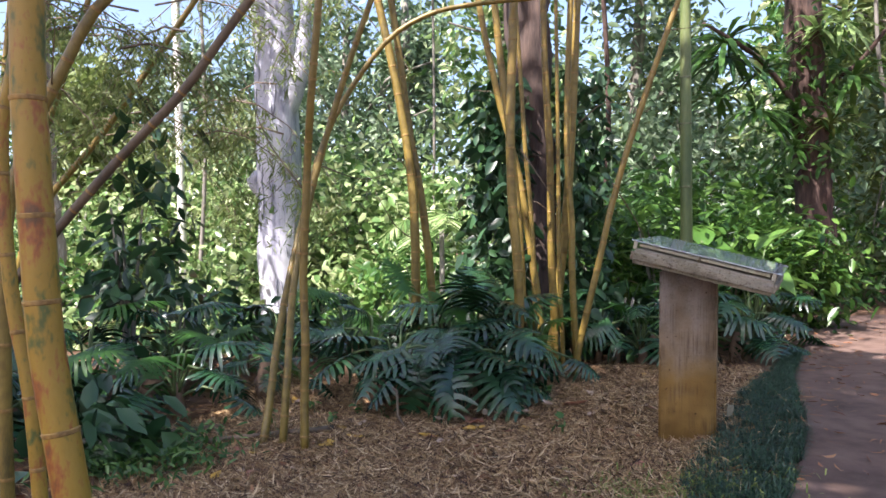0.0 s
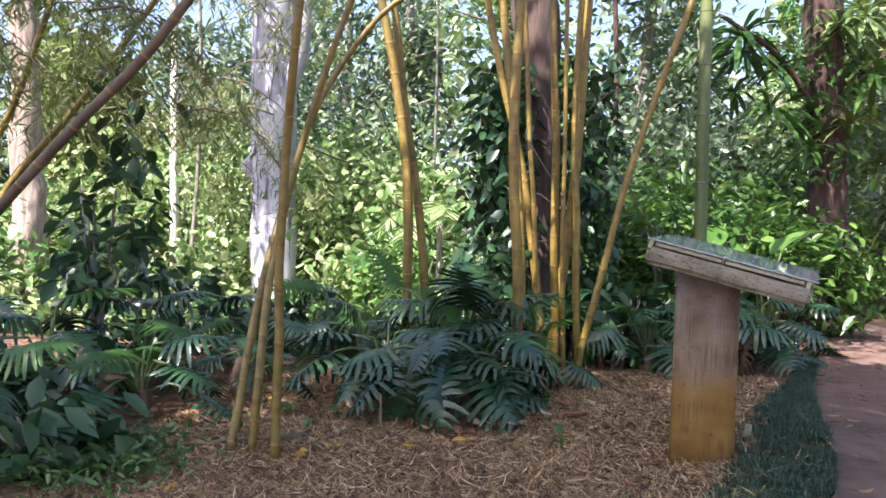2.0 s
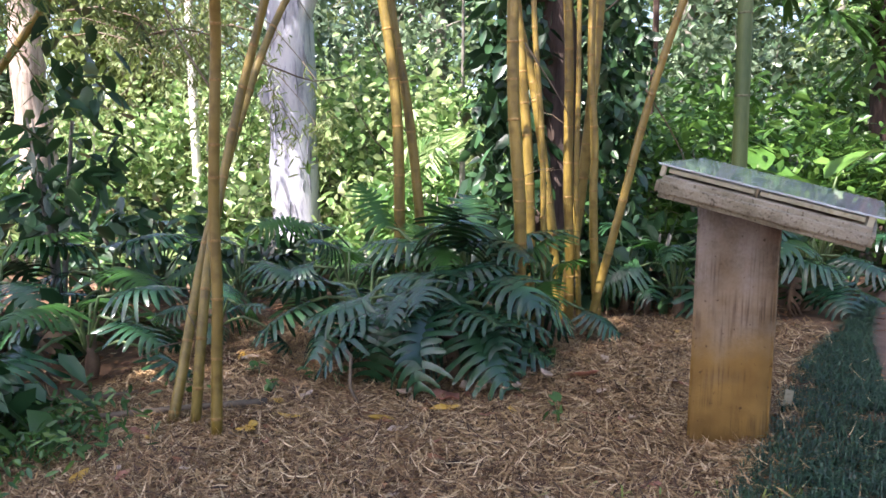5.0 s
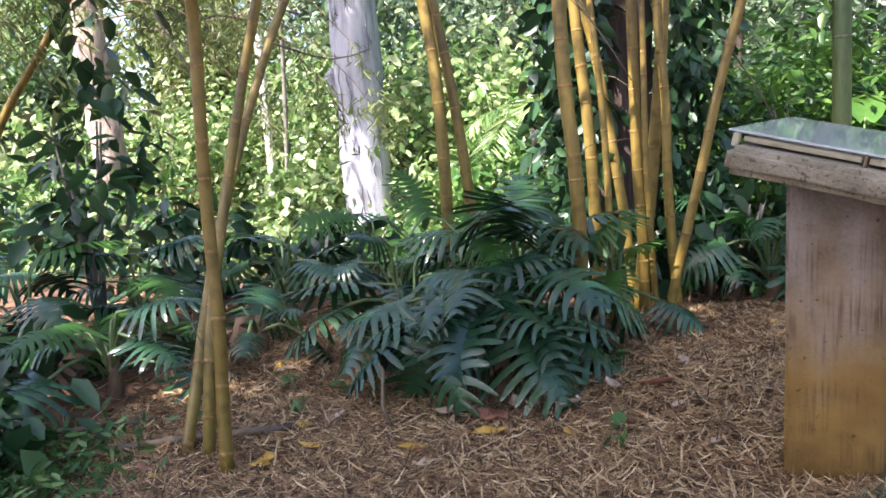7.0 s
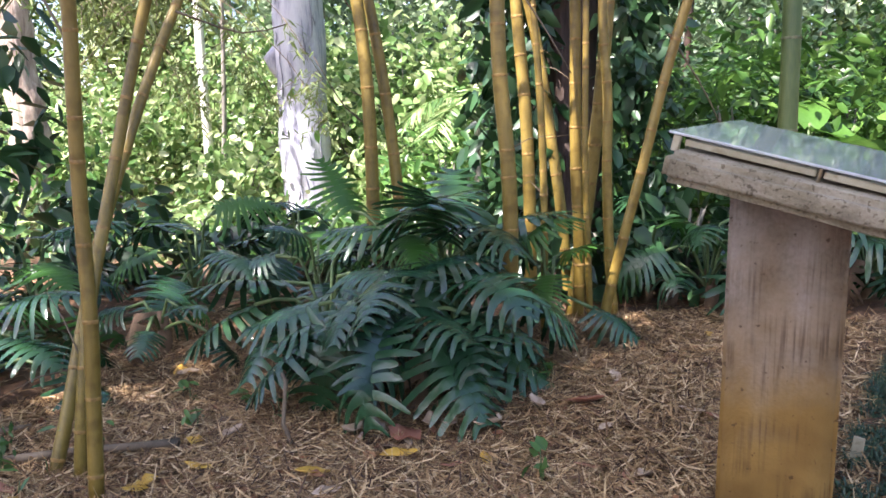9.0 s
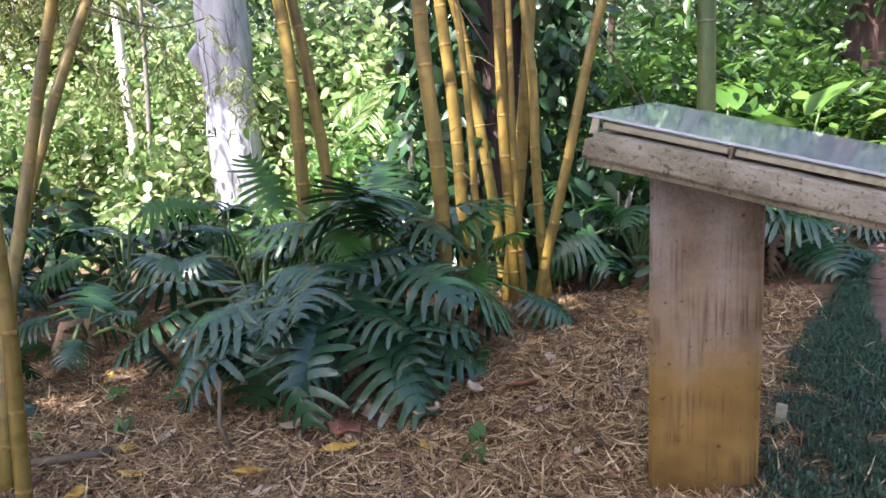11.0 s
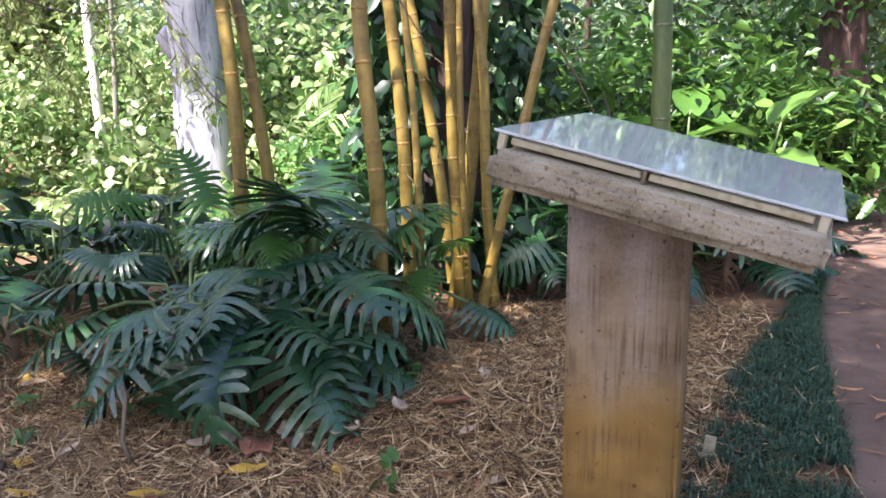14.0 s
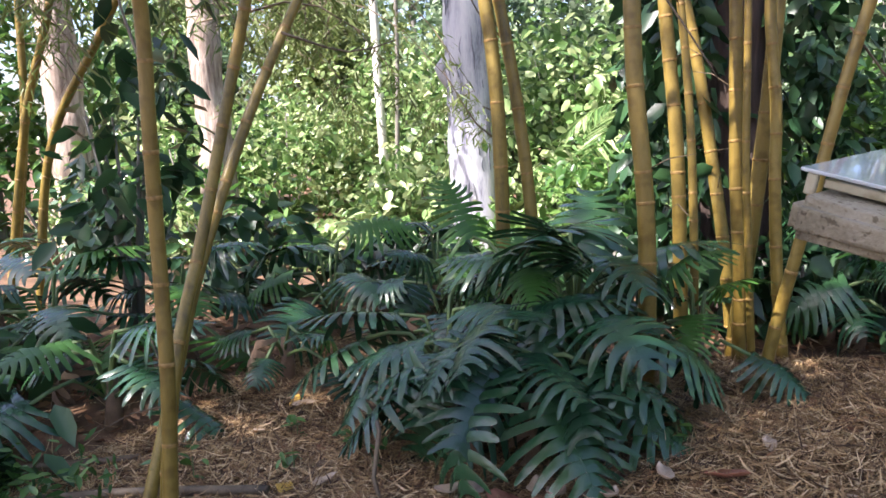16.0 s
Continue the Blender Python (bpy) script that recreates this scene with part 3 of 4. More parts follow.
for k in range(40):
    z = rng_.uniform(0.2, 6.5)
    a = rng_.uniform(-2.6, -0.5)
    h = rng_.uniform(0.25, 0.9)
    def on_bark(zz, aa):
        cx = np.interp(zz - 1.6, [-1.8, -0.6, 0.8, 2.3, 3.9, 5.5], [-4.9, -4.98, -5.05, -5.09, -5.14, -5.18]) + 4.95
        return Vector((cx + 0.525 * math.cos(aa), 0.525 * math.sin(aa), zz))
    q = [on_bark(z + h * s_, a + 0.05 * math.sin(s_ * 5 + k)) for s_ in (0, 0.3, 0.6, 1)]
    sv, sf = tube(q, [0.004, 0.016, 0.014, 0.003], 6)
    part("bark_strip", mesh_of("bark_strip", sv, sf, GUMDARK, True), gum, "dark peeling bark strip")

tree((-8.3, 20, -1.5), [(-8.25, 20, -1.7), (-8.33, 20, 0), (-8.42, 20, 2.5), (-8.5, 20, 5), (-8.6, 20, 8), (-8.6, 20, 12)], 0.12, PALEBARK, "thin straight white tree trunk", seed=41,
     crown=[((-8.6, 20, 12), (2, 2, 2), 1500, 20)], leaf=(BLUEGREEN, (0.15, 0.28), 0.4), sides=10, taper=0.2)
dark = tree((0.55, 8.5, -0.2), [(0.58, 8.5, -0.3), (0.56, 8.5, 0.9), (0.45, 8.5, 3.2), (0.4, 8.5, 6), (0.4, 8.5, 10)], 0.27, DARKBARK, "dark brown tree trunk wrapped in climbing leaves", seed=42,
            crown=[((0.4, 9.5, 10), (4, 4, 2.5), 6000, 40)], leaf=(MIDGREEN, (0.18, 0.3), 0.45), taper=0.15, wobble=0.25, step=0.2)
rg = np.random.default_rng(43)
zz = rg.uniform(0.2, 3.0, 1300)
aa = rg.uniform(2.2, 4.6, 1300)
rr = rg.uniform(0.22, 0.8, 1300) * (1.15 - 0.2 * zz / 3)
vp = np.stack([rr * np.cos(aa) - 0.05 * zz / 3, rr * np.sin(aa), zz + 0.2], 1)
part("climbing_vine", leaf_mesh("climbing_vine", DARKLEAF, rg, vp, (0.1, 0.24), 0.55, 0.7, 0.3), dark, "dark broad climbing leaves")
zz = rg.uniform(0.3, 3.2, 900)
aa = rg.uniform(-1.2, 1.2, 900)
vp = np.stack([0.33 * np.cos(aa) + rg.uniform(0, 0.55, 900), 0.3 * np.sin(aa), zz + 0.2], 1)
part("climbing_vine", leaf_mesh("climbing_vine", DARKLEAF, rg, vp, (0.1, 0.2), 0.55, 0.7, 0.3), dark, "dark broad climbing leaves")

red = tree((5.88, 14, -0.2), [(5.92, 14, -0.3), (5.87, 14, 1.0), (5.8, 14, 1.95), (5.73, 14, 2.9), (5.66, 14, 4.3), (5.58, 14, 5.4), (5.5, 14, 9), (5.5, 14, 13)], 0.32, REDBARK, "shaggy red-brown tree trunk hung with epiphytes", seed=44,
           crown=[((5.5, 14.5, 11.5), (4, 4, 2.5), 6000, 40)], leaf=(MIDGREEN, (0.18, 0.3), 0.45), taper=0.1, wobble=0.3, step=0.2,
           limbs=[([(5.75, 14, 3.2), (5.0, 13.6, 4.1), (4.4, 13.4, 4.6), (3.6, 13.2, 5.0)], 0.06), ([(5.7, 14, 3.9), (6.4, 13.7, 4.4), (7.1, 13.5, 5.4)], 0.05)])
zz = rg.uniform(2.4, 5.4, 520)
aa = rg.uniform(2.4, 7.0, 520)
rr = rg.uniform(0.25, 0.75, 520)
vp = np.stack([rr * np.cos(aa) - 0.15, rr * np.sin(aa), zz + 0.2], 1)
part("climbing_vine", leaf_mesh("climbing_vine", MIDGREEN, rg, vp, (0.12, 0.3), 0.4, 0.6, 0.3), red, "green climbing leaves")
for k, (x, y, tx) in enumerate(((7.95, 14.6, 7.15), (7.9, 14.65, 8.1), (9.0, 15, 8.9), (-9.5, 15, -9.2), (-7.6, 19, -7.4), (2.3, 17, 2.5), (-1.8, 20, -1.6), (8.6, 16, 8.9))):
    tree((x, y, gz(x, y) - 0.1), [(x, y, gz(x, y) - 0.2), ((x + tx) / 2 + 0.1, y, 2.5), (tx, y, 5), (tx + 0.3 * math.sin(k), y, 9)], 0.05 + 0.012 * (k % 3), (GREYBARK, REDBARK)[k == 5], "slender grey tree trunk in the woodland", seed=50 + k,
         crown=[((tx, y, 8.8), (1.6, 1.6, 1.2), 900 if x > 0 else 150, 24)], leaf=(BLUEGREEN, (0.16, 0.28), 0.4), sides=9)


def far_tree(x, y, h, r, mat, seed, low=1.0, count=5200, size=(0.22, 0.42)):
    rng = random.Random(seed)
    g = gz(x, y)
    crowns = [((x + rng.uniform(-1, 1), y + rng.uniform(-1, 1), g + low + (h - low) * q), (r * s_, r * s_, (h - low) * 0.22), count // 4, 22) for q, s_ in ((0.15, 0.75), (0.4, 1.0), (0.65, 0.9), (0.88, 0.6))]
    lim = [([(x, y, g + h * q), (x + rng.uniform(-1, 1) * r * 0.5, y - r * 0.3, g + h * (q + 0.12)), (x + rng.uniform(-1, 1) * r, y - r * 0.4, g + h * (q + 0.2))], 0.07) for q in (0.3, 0.45, 0.6)]
    return tree((x, y, g - 0.1), [(x, y, g - 0.3), (x + rng.uniform(-0.3, 0.3), y, g + h * 0.5), (x + rng.uniform(-0.6, 0.6), y, g + h)], 0.22, GREYBARK,
                "leafy woodland tree in dappled sun", crown=crowns, leaf=(mat, size, 0.5), seed=seed, limbs=lim, sides=10)


MATS = (BLUEGREEN, MIDGREEN, OLIVE, LIME)
rngt = random.Random(9)
for k in range(22):
    x = -24 + 2.35 * k + rngt.uniform(-0.8, 0.8)
    y = 26 + rngt.uniform(-3, 6)
    far_tree(x, y, rngt.uniform(6.5, 12) * (0.72 if x < -7 else 1.0), rngt.uniform(1.8, 2.8), MATS[rngt.randrange(4)], 100 + k, count=4200)
for k in range(12):
    x = -36 + 6.4 * k
    far_tree(x, 40 + rngt.uniform(-3, 5), rngt.uniform(9, 14), 3.6, MATS[rngt.randrange(3)], 140 + k, count=2600, size=(0.4, 0.7))
# Surrounding trees, mostly out of view, added to close off light and reflections.
for k, (x, y) in enumerate(((-24, 10), (-26, 0), (-24, -10), (-16, -22), (-4, -25), (8, -23), (18, -14), (20, -2), (18, 8), (15, 15), (-20, 18), (12, 21))):
    far_tree(x, y, 11, 4.0, MATS[k % 3], 170 + k, count=4200, size=(0.3, 0.55), low=0.5)


# ---- shrubs ----
def shrub(x, y, r, h, mat, count, size, width, seed, label, z=None, name="shrub", droop=0.35, flat=0.6, clumps=30, lift=0.5):
    g = gz(x, y) if z is None else z
    rng = np.random.default_rng(seed)
    thing = tagged(new(name), label, "shrub", "understorey shrubs")
    thing.location = (x, y, g)
    pr = random.Random(seed)
    for k in range(5):
        a, rr_ = pr.uniform(0, 6.28), pr.uniform(0.2, 0.8) * r
        v, f = tube([(0, 0, -0.1), (rr_ * 0.4 * math.cos(a), rr_ * 0.4 * math.sin(a), h * 0.4), (rr_ * math.cos(a), rr_ * math.sin(a), h * 0.85)], [0.03, 0.02, 0.008], 6)
        part("stem", mesh_of("stem", v, f, GREYBARK, True), thing)
    p = clumped(rng, count, (0, 0, h * lift), (r, r, h * 0.5), clumps)
    p[:, 2] = np.maximum(p[:, 2], 0.03)
    part("leaves", leaf_mesh("leaves", mat, rng, p, size, width, droop, flat), thing)
    return thing


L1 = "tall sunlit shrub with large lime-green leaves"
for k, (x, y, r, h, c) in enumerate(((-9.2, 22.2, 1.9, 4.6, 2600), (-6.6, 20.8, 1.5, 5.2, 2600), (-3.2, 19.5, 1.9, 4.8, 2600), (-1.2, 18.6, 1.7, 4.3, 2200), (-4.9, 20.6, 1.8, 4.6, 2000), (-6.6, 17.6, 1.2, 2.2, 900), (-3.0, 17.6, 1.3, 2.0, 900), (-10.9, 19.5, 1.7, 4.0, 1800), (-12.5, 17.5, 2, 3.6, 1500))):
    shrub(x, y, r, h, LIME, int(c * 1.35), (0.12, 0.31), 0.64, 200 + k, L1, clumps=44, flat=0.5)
for k, (x, y, r, h, m, c, s_) in enumerate(((-1.6, 15.5, 1.4, 2.2, MIDGREEN, 1500, (0.15, 0.28)), (0.6, 17, 1.8, 3.8, BLUEGREEN, 2200, (0.15, 0.28)), (2.6, 19, 2.2, 5, BLUEGREEN, 2600, (0.16, 0.3)), (5.2, 20, 2.4, 5, BLUEGREEN, 2600, (0.16, 0.3)),
                                           (3.2, 14.2, 1.6, 2.6, MIDGREEN, 2200, (0.12, 0.24)), (6.2, 16, 1.8, 3.0, MIDGREEN, 2200, (0.14, 0.26)), (8.2, 17.5, 2.2, 5, BLUEGREEN, 2400, (0.16, 0.3)), (-8.8, 13.5, 1.6, 2.4, MIDGREEN, 1500, (0.14, 0.26)), (10.5, 16.8, 2, 3, MIDGREEN, 1800, (0.14, 0.26)))):
    shrub(x, y, r, h, m, c, s_, 0.5, 220 + k, "dense green woodland shrub", clumps=34)
L2 = "bright green ginger-like shrub behind the sign"
for k, (x, y, r, h) in enumerate(((2.2, 9.6, 0.9, 1.75), (3.3, 10.3, 1.0, 1.7), (1.5, 10.4, 0.9, 1.9), (4.4, 10.8, 0.7, 1.5), (2.7, 11.6, 1.1, 1.9), (4.2, 11.9, 0.9, 1.6))):
    shrub(x, y, r, h, GINGER, 1500, (0.08, 0.24), 0.45, 240 + k, L2, clumps=26, droop=0.15, flat=0.7, lift=0.6)
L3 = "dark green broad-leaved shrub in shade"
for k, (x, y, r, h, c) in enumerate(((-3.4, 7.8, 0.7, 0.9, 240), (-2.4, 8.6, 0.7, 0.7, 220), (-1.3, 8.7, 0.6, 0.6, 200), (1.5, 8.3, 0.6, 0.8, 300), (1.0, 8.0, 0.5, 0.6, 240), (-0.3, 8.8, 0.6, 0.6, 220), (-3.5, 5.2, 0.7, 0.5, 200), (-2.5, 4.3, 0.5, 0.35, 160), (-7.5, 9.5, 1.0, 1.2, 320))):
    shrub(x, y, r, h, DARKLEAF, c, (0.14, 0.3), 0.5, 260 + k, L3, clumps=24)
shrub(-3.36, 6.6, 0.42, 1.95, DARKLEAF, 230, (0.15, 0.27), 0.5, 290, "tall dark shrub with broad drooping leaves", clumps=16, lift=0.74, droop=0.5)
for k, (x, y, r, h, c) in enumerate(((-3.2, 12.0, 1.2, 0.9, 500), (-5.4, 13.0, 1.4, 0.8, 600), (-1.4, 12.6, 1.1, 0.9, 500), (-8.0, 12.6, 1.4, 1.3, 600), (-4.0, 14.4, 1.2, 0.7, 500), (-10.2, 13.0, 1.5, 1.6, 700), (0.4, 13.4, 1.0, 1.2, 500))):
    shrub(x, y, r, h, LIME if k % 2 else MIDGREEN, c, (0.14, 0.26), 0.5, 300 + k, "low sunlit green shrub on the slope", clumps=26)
SHAGGY = material("shaggy_pale_trunk", [(0.14, 0.1, 0.08), (0.32, 0.25, 0.2), (0.5, 0.42, 0.35)], 3, 0.9, 0.9, stretch=(5, 5, 0.6), fine=16)
for k, (x, y, r) in enumerate(((-8.72, 14.0, 0.34), (-11.2, 13.0, 0.4))):
    tree((x, y, gz(x, y) - 0.1), [(x, y, gz(x, y) - 0.2), (x + 0.1, y, 1.2), (x, y, 2.6), (x - 0.2, y, 7)], r, SHAGGY, "pale shaggy palm trunk in full sun", seed=70 + k, wobble=0.3, step=0.2,
         crown=[((x - 0.2, y, 7.4), (1.5, 1.5, 0.8), 160, 14)], leaf=(OLIVE, (0.4, 0.7), 0.15))

# ---- added shade canopy, hanging bamboo branches ----
rg = np.random.default_rng(300)
# Unseen leaf layer, set towards the sun to throw dappled shade on the bed.
pts = clumped(rg, 13000, (-4.4, -1.2, 9.0), (6.2, 5.6, 1.4), 90, 0.13, 0.0)
tagged(new("bamboo_canopy", leaf_mesh("bamboo_canopy", OLIVE, rg, pts, (0.3, 0.6), 0.3, 0.25, 0.7)), "unseen bamboo foliage overhead, added to shade the foreground", "foliage", kind="stuff")


def spray(x, y, z, seed, ln=1.6, n_=240, turn=0.0):
    """A hanging bamboo branch with fine twigs and narrow leaves."""
    pr, rng = random.Random(seed), np.random.default_rng(seed)
    thing = tagged(new("bamboo_branch"), "drooping bamboo branch with narrow olive leaves", "branch", "hanging bamboo branches")
    thing.location = (x, y, z)
    c_, s_ = math.cos(turn), math.sin(turn)
    main = [Vector((c_ * ln * q, s_ * ln * q, 0.25 * math.sin(q * 2.6) - 0.75 * ln * q * q)) for q in (0, 0.2, 0.4, 0.6, 0.8, 1)]
    v, f = tube(main, [0.012, 0.01, 0.008, 0.006, 0.004, 0.002], 6)
    part("stem", mesh_of("stem", v, f, CULM_BROWN, True), thing)
    places = []
    for k in range(9):
        i = pr.randrange(1, 5)
        p = main[i].lerp(main[i + 1], pr.random())
        w = Vector((pr.uniform(-0.5, 0.5), pr.uniform(-0.5, 0.5), -pr.uniform(0.1, 0.6)))
        q = [p, p + w * 0.5 + Vector((0, 0, 0.05)), p + w]
        v, f = tube(q, [0.004, 0.003, 0.001], 5)
        part("twig", mesh_of("twig", v, f, CULM_BROWN, True), thing)
        for j in range(n_ // 9):
            places.append(p + w * pr.random() + Vector((pr.gauss(0, 0.07), pr.gauss(0, 0.07), pr.gauss(0, 0.06))))
    part("leaves", leaf_mesh("leaves", OLIVE, rng, [tuple(p) for p in places], (0.07, 0.15), 0.16, 0.7, 0.4), thing)


for k, (x, y, z, ln, tn) in enumerate(((-4.4, 6.5, 3.4, 1.8, 0.2), (-3.4, 7.2, 3.6, 2.0, 0.0), (-2.6, 6.0, 3.0, 1.4, 2.6), (-4.8, 8.0, 3.5, 2.2, 0.3), (-3.0, 8.6, 4.2, 2.2, 2.9), (-5.6, 9, 4.0, 2.4, 0.1),
                                      (-2.2, 8.0, 4.0, 1.6, 0.6), (-3.9, 5.2, 3.0, 1.3, 0.4), (-6.2, 7.5, 3.4, 2.2, 0.2), (-2.0, 9.2, 4.4, 2.0, 3.4), (-4.0, 9.5, 4.6, 2.5, 0.5), (-5.4, 6.2, 3.0, 1.6, 0.4), (-1.9, 10.5, 5.0, 2.2, 2.5), (-3.6, 5.6, 2.9, 1.5, 0.2), (-2.9, 5.4, 2.7, 1.2, 0.8), (-4.4, 5.6, 2.6, 1.4, 0.3), (-3.2, 6.4, 3.3, 1.6, 3.0),
                                      (-4.6, 8.6, 2.7, 1.9, 0.3), (-3.8, 9.4, 3.0, 1.9, 0.2), (-2.9, 9.0, 2.9, 1.7, 2.8), (-5.2, 9.6, 2.6, 2.0, 0.1), (-3.4, 8.2, 2.4, 1.5, 0.5), (-2.5, 8.8, 2.5, 1.4, 3.3), (-4.4, 10.4, 2.8, 2.2, 0.2), (-5.8, 10.2, 2.9, 2.2, 0.4), (-3.0, 10.2, 3.4, 2.0, 2.6))):
    spray(x, y, z, 320 + k, ln, 300, tn)


# ---- philodendrons ----
def lobed_leaf(name, mat, L=0.55, W=0.5, n_=9, bend=0.9, side_droop=0.35, seed=0, cut=0.68):
    """A deeply lobed blade along +y from the origin, curving down towards its tip."""
    pr = random.Random(seed)
    verts, faces = [], []

    def place(s_, u, sgn):
        a = bend * s_
        y = L * (math.sin(a) / bend if bend > 0.01 else s_)
        z = -L * ((1 - math.cos(a)) / bend if bend > 0.01 else 0)
        x = u * W / 2
        drop = side_droop * x * abs(u) + 0.02 * math.sin(s_ * 9) * u
        return Vector((sgn * x, y, z - drop + 0.10 * x * (1 - u)))

    for sgn in (1, -1):
        for j in range(n_):
            sc = (j + 0.5) / n_
            reach = max(0.25, (1 - (abs(sc - 0.3) / 0.76) ** 2.4) * pr.uniform(0.82, 1.08))
            sweep = -0.3 + 0.75 * sc + pr.uniform(-0.06, 0.06)
            tw, sag = pr.uniform(-0.3, 0.3), pr.uniform(0.0, 0.16)
            split = pr.uniform(0.26, 0.44)
            b0 = len(verts)
            cols = (0, 0.18, 0.34, 0.5, 0.66, 0.82, 0.94, 1.0)
            for u in cols:
                hw = 0.5 / n_ * (1.0 if u < split else cut + 0.12 * (1 - u))
                if u > 0.9:
                    hw *= 0.72 if u < 0.99 else 0.25
                c_ = sc + sweep * u * u * reach
                for e in (-1, 0, 1):
                    q = place(min(1.3, max(-0.4, c_ + e * hw)), u * reach, sgn)
                    q.z += e * tw * hw * L * u - sag * u * u * reach * L + (0.005 if e == 0 else 0) * (1 - u * 0.4)
                    verts.append(q)
            for i in range(len(cols) - 1):
                a = b0 + 3 * i
                for o_ in (0, 1):
                    faces.append((a + o_, a + o_ + 1, a + o_ + 4, a + o_ + 3) if sgn < 0 else (a + o_, a + o_ + 3, a + o_ + 4, a + o_ + 1))
    b0 = len(verts)
    rib = [(place(s_, 0, 1), 0.008 * (1.1 - s_)) for s_ in (0, 0.25, 0.5, 0.75, 1.0)]
    for p, r in rib:
        verts += [p + Vector((-r, 0, 0.001)), p + Vector((0, 0, 0.006)), p + Vector((r, 0, 0.001))]
    for i in range(4):
        a = b0 + 3 * i
        faces += [(a, a + 1, a + 4, a + 3), (a + 1, a + 2, a + 5, a + 4)]
    return mesh_of(name, verts, faces, mat, True)


BLADES = [lobed_leaf("leaf", PHILO, 0.5 + 0.03 * (k % 3), 0.58 - 0.03 * (k % 4), 8 + k % 3, (0.3, 0.55, 0.95, 0.45)[k % 4], (0.2, 0.5, 0.35)[k % 3], k) for k in range(9)]
LIGHT_BLADES = [lobed_leaf("leaf", PHILO_LIGHT, 0.6, 0.56, 11 + k, 0.4 + 0.3 * k, 0.3, 20 + k) for k in range(3)]
WILTED = [lobed_leaf("withered_leaf", DEADLEAF, 0.5, 0.2, 7, 1.6, 1.2, 30 + k) for k in range(2)]


def blade_pose(p, phi, pitch, roll, s_):
    return Matrix.Translation(p) @ Euler((0, 0, phi - math.pi / 2)).to_matrix().to_4x4() @ Euler((pitch, 0, 0)).to_matrix().to_4x4() @ Euler((0, roll, 0)).to_matrix().to_4x4() @ Matrix.Diagonal((s_, s_, s_, 1))


def philodendron(x, y, leaves, size, seed, label, reach=0.6, h0=0.15, h1=0.9, light=0.1, wilted=2, front=None, z=None, fan=(0, 6.283)):
    pr = random.Random(seed)
    o = Vector((x, y, gz(x, y) if z is None else z))
    thing = tagged(new("philodendron"), label, "plant", "philodendron plants")
    thing.location = o
    v, f = tube([(0, 0, -0.08), (0.03, 0, 0.1), (0, 0.03, 0.28)], [0.05, 0.045, 0.03], 8, 0.2, seed)
    part("stem", mesh_of("stem", v, f, DEADLEAF, True), thing)
    specs = []
    for k in range(leaves):
        q = (k + 0.5) / leaves
        phi = fan[0] + (fan[1] - fan[0]) * ((k * 0.382 + pr.uniform(-0.05, 0.05)) % 1)
        r = reach * (1.05 - 0.75 * q) * pr.uniform(0.8, 1.15)
        specs.append((phi, r, h0 + (h1 - h0) * q * pr.uniform(0.9, 1.05), -0.5 + 0.75 * q + pr.uniform(-0.2, 0.2), size * pr.uniform(0.8, 1.15)))
    for phi, r, h, pitch, s_ in specs + list(front or ()):
        p = Vector((r * math.cos(phi), r * math.sin(phi), h))
        mid_ = Vector((p.x * 0.45, p.y * 0.45, h * 0.75 + 0.12))
        v, f = tube(curve_through([(0, 0, 0.15), mid_, p], 0.12), [0.011] * len(curve_through([(0, 0, 0.15), mid_, p], 0.12)), 6)
        part("leaf_stalk", mesh_of("leaf_stalk", v, f, STALK, True), thing)
        me = pr.choice(LIGHT_BLADES) if pr.random() < light else pr.choice(BLADES)
        part("leaf", me, thing, "", blade_pose(p, phi, pitch, pr.uniform(-0.6, 0.6), s_))
    for k in range(wilted):
        phi = pr.uniform(3.3, 6.1)
        p = Vector((0.22 * math.cos(phi), 0.22 * math.sin(phi), 0.32))
        part("withered_leaf", pr.choice(WILTED), thing, "brown withered leaf", blade_pose(p, phi, -0.7, 0, 0.8))
    return thing


PL = "large glossy blue-green split-leaf philodendron on mulch"
philodendron(-0.24, 5.68, 9, 0.88, 401, PL, 0.36, 0.3, 0.66, 0.0, 4, front=[(4.1, 0.34, 0.4, -1.05, 0.9), (4.85, 0.18, 0.52, -0.35, 1.0), (5.5, 0.36, 0.38, -0.5, 0.95), (3.75, 0.42, 0.38, -0.5, 0.85), (3.3, 0.38, 0.48, -0.2, 0.85), (4.6, 0.1, 0.66, -0.05, 0.9), (6.1, 0.4, 0.46, -0.2, 0.8)])
philodendron(0.02, 5.88, 6, 0.88, 402, PL, 0.32, 0.24, 0.66, 0.1, 2, front=[(4.9, 0.3, 0.3, -0.5, 0.9), (0.1, 0.24, 0.5, 0.0, 0.85)])
philodendron(-0.72, 6.1, 7, 0.88, 403, PL, 0.38, 0.28, 0.68, 0.0, 6, front=[(3.6, 0.42, 0.42, -0.3, 0.85), (4.4, 0.4, 0.4, -0.35, 0.8)])
philodendron(-0.1, 6.35, 7, 0.92, 404, PL, 0.44, 0.5, 0.92, 0.25, 1, front=[(1.6, 0.1, 0.74, 0.95, 1.05), (4.5, 0.2, 0.92, 0.08, 1.15), (4.7, 0.1, 0.72, 0.75, 1.05), (0.2, 0.3, 0.78, 0.4, 0.95)])
philodendron(0.5, 6.6, 5, 0.55, 405, PL, 0.25, 0.2, 0.75, 0.3, 0)
philodendron(-1.1, 7.0, 8, 0.65, 406, PL, 0.4, 0.25, 0.7, 0.1, 2)
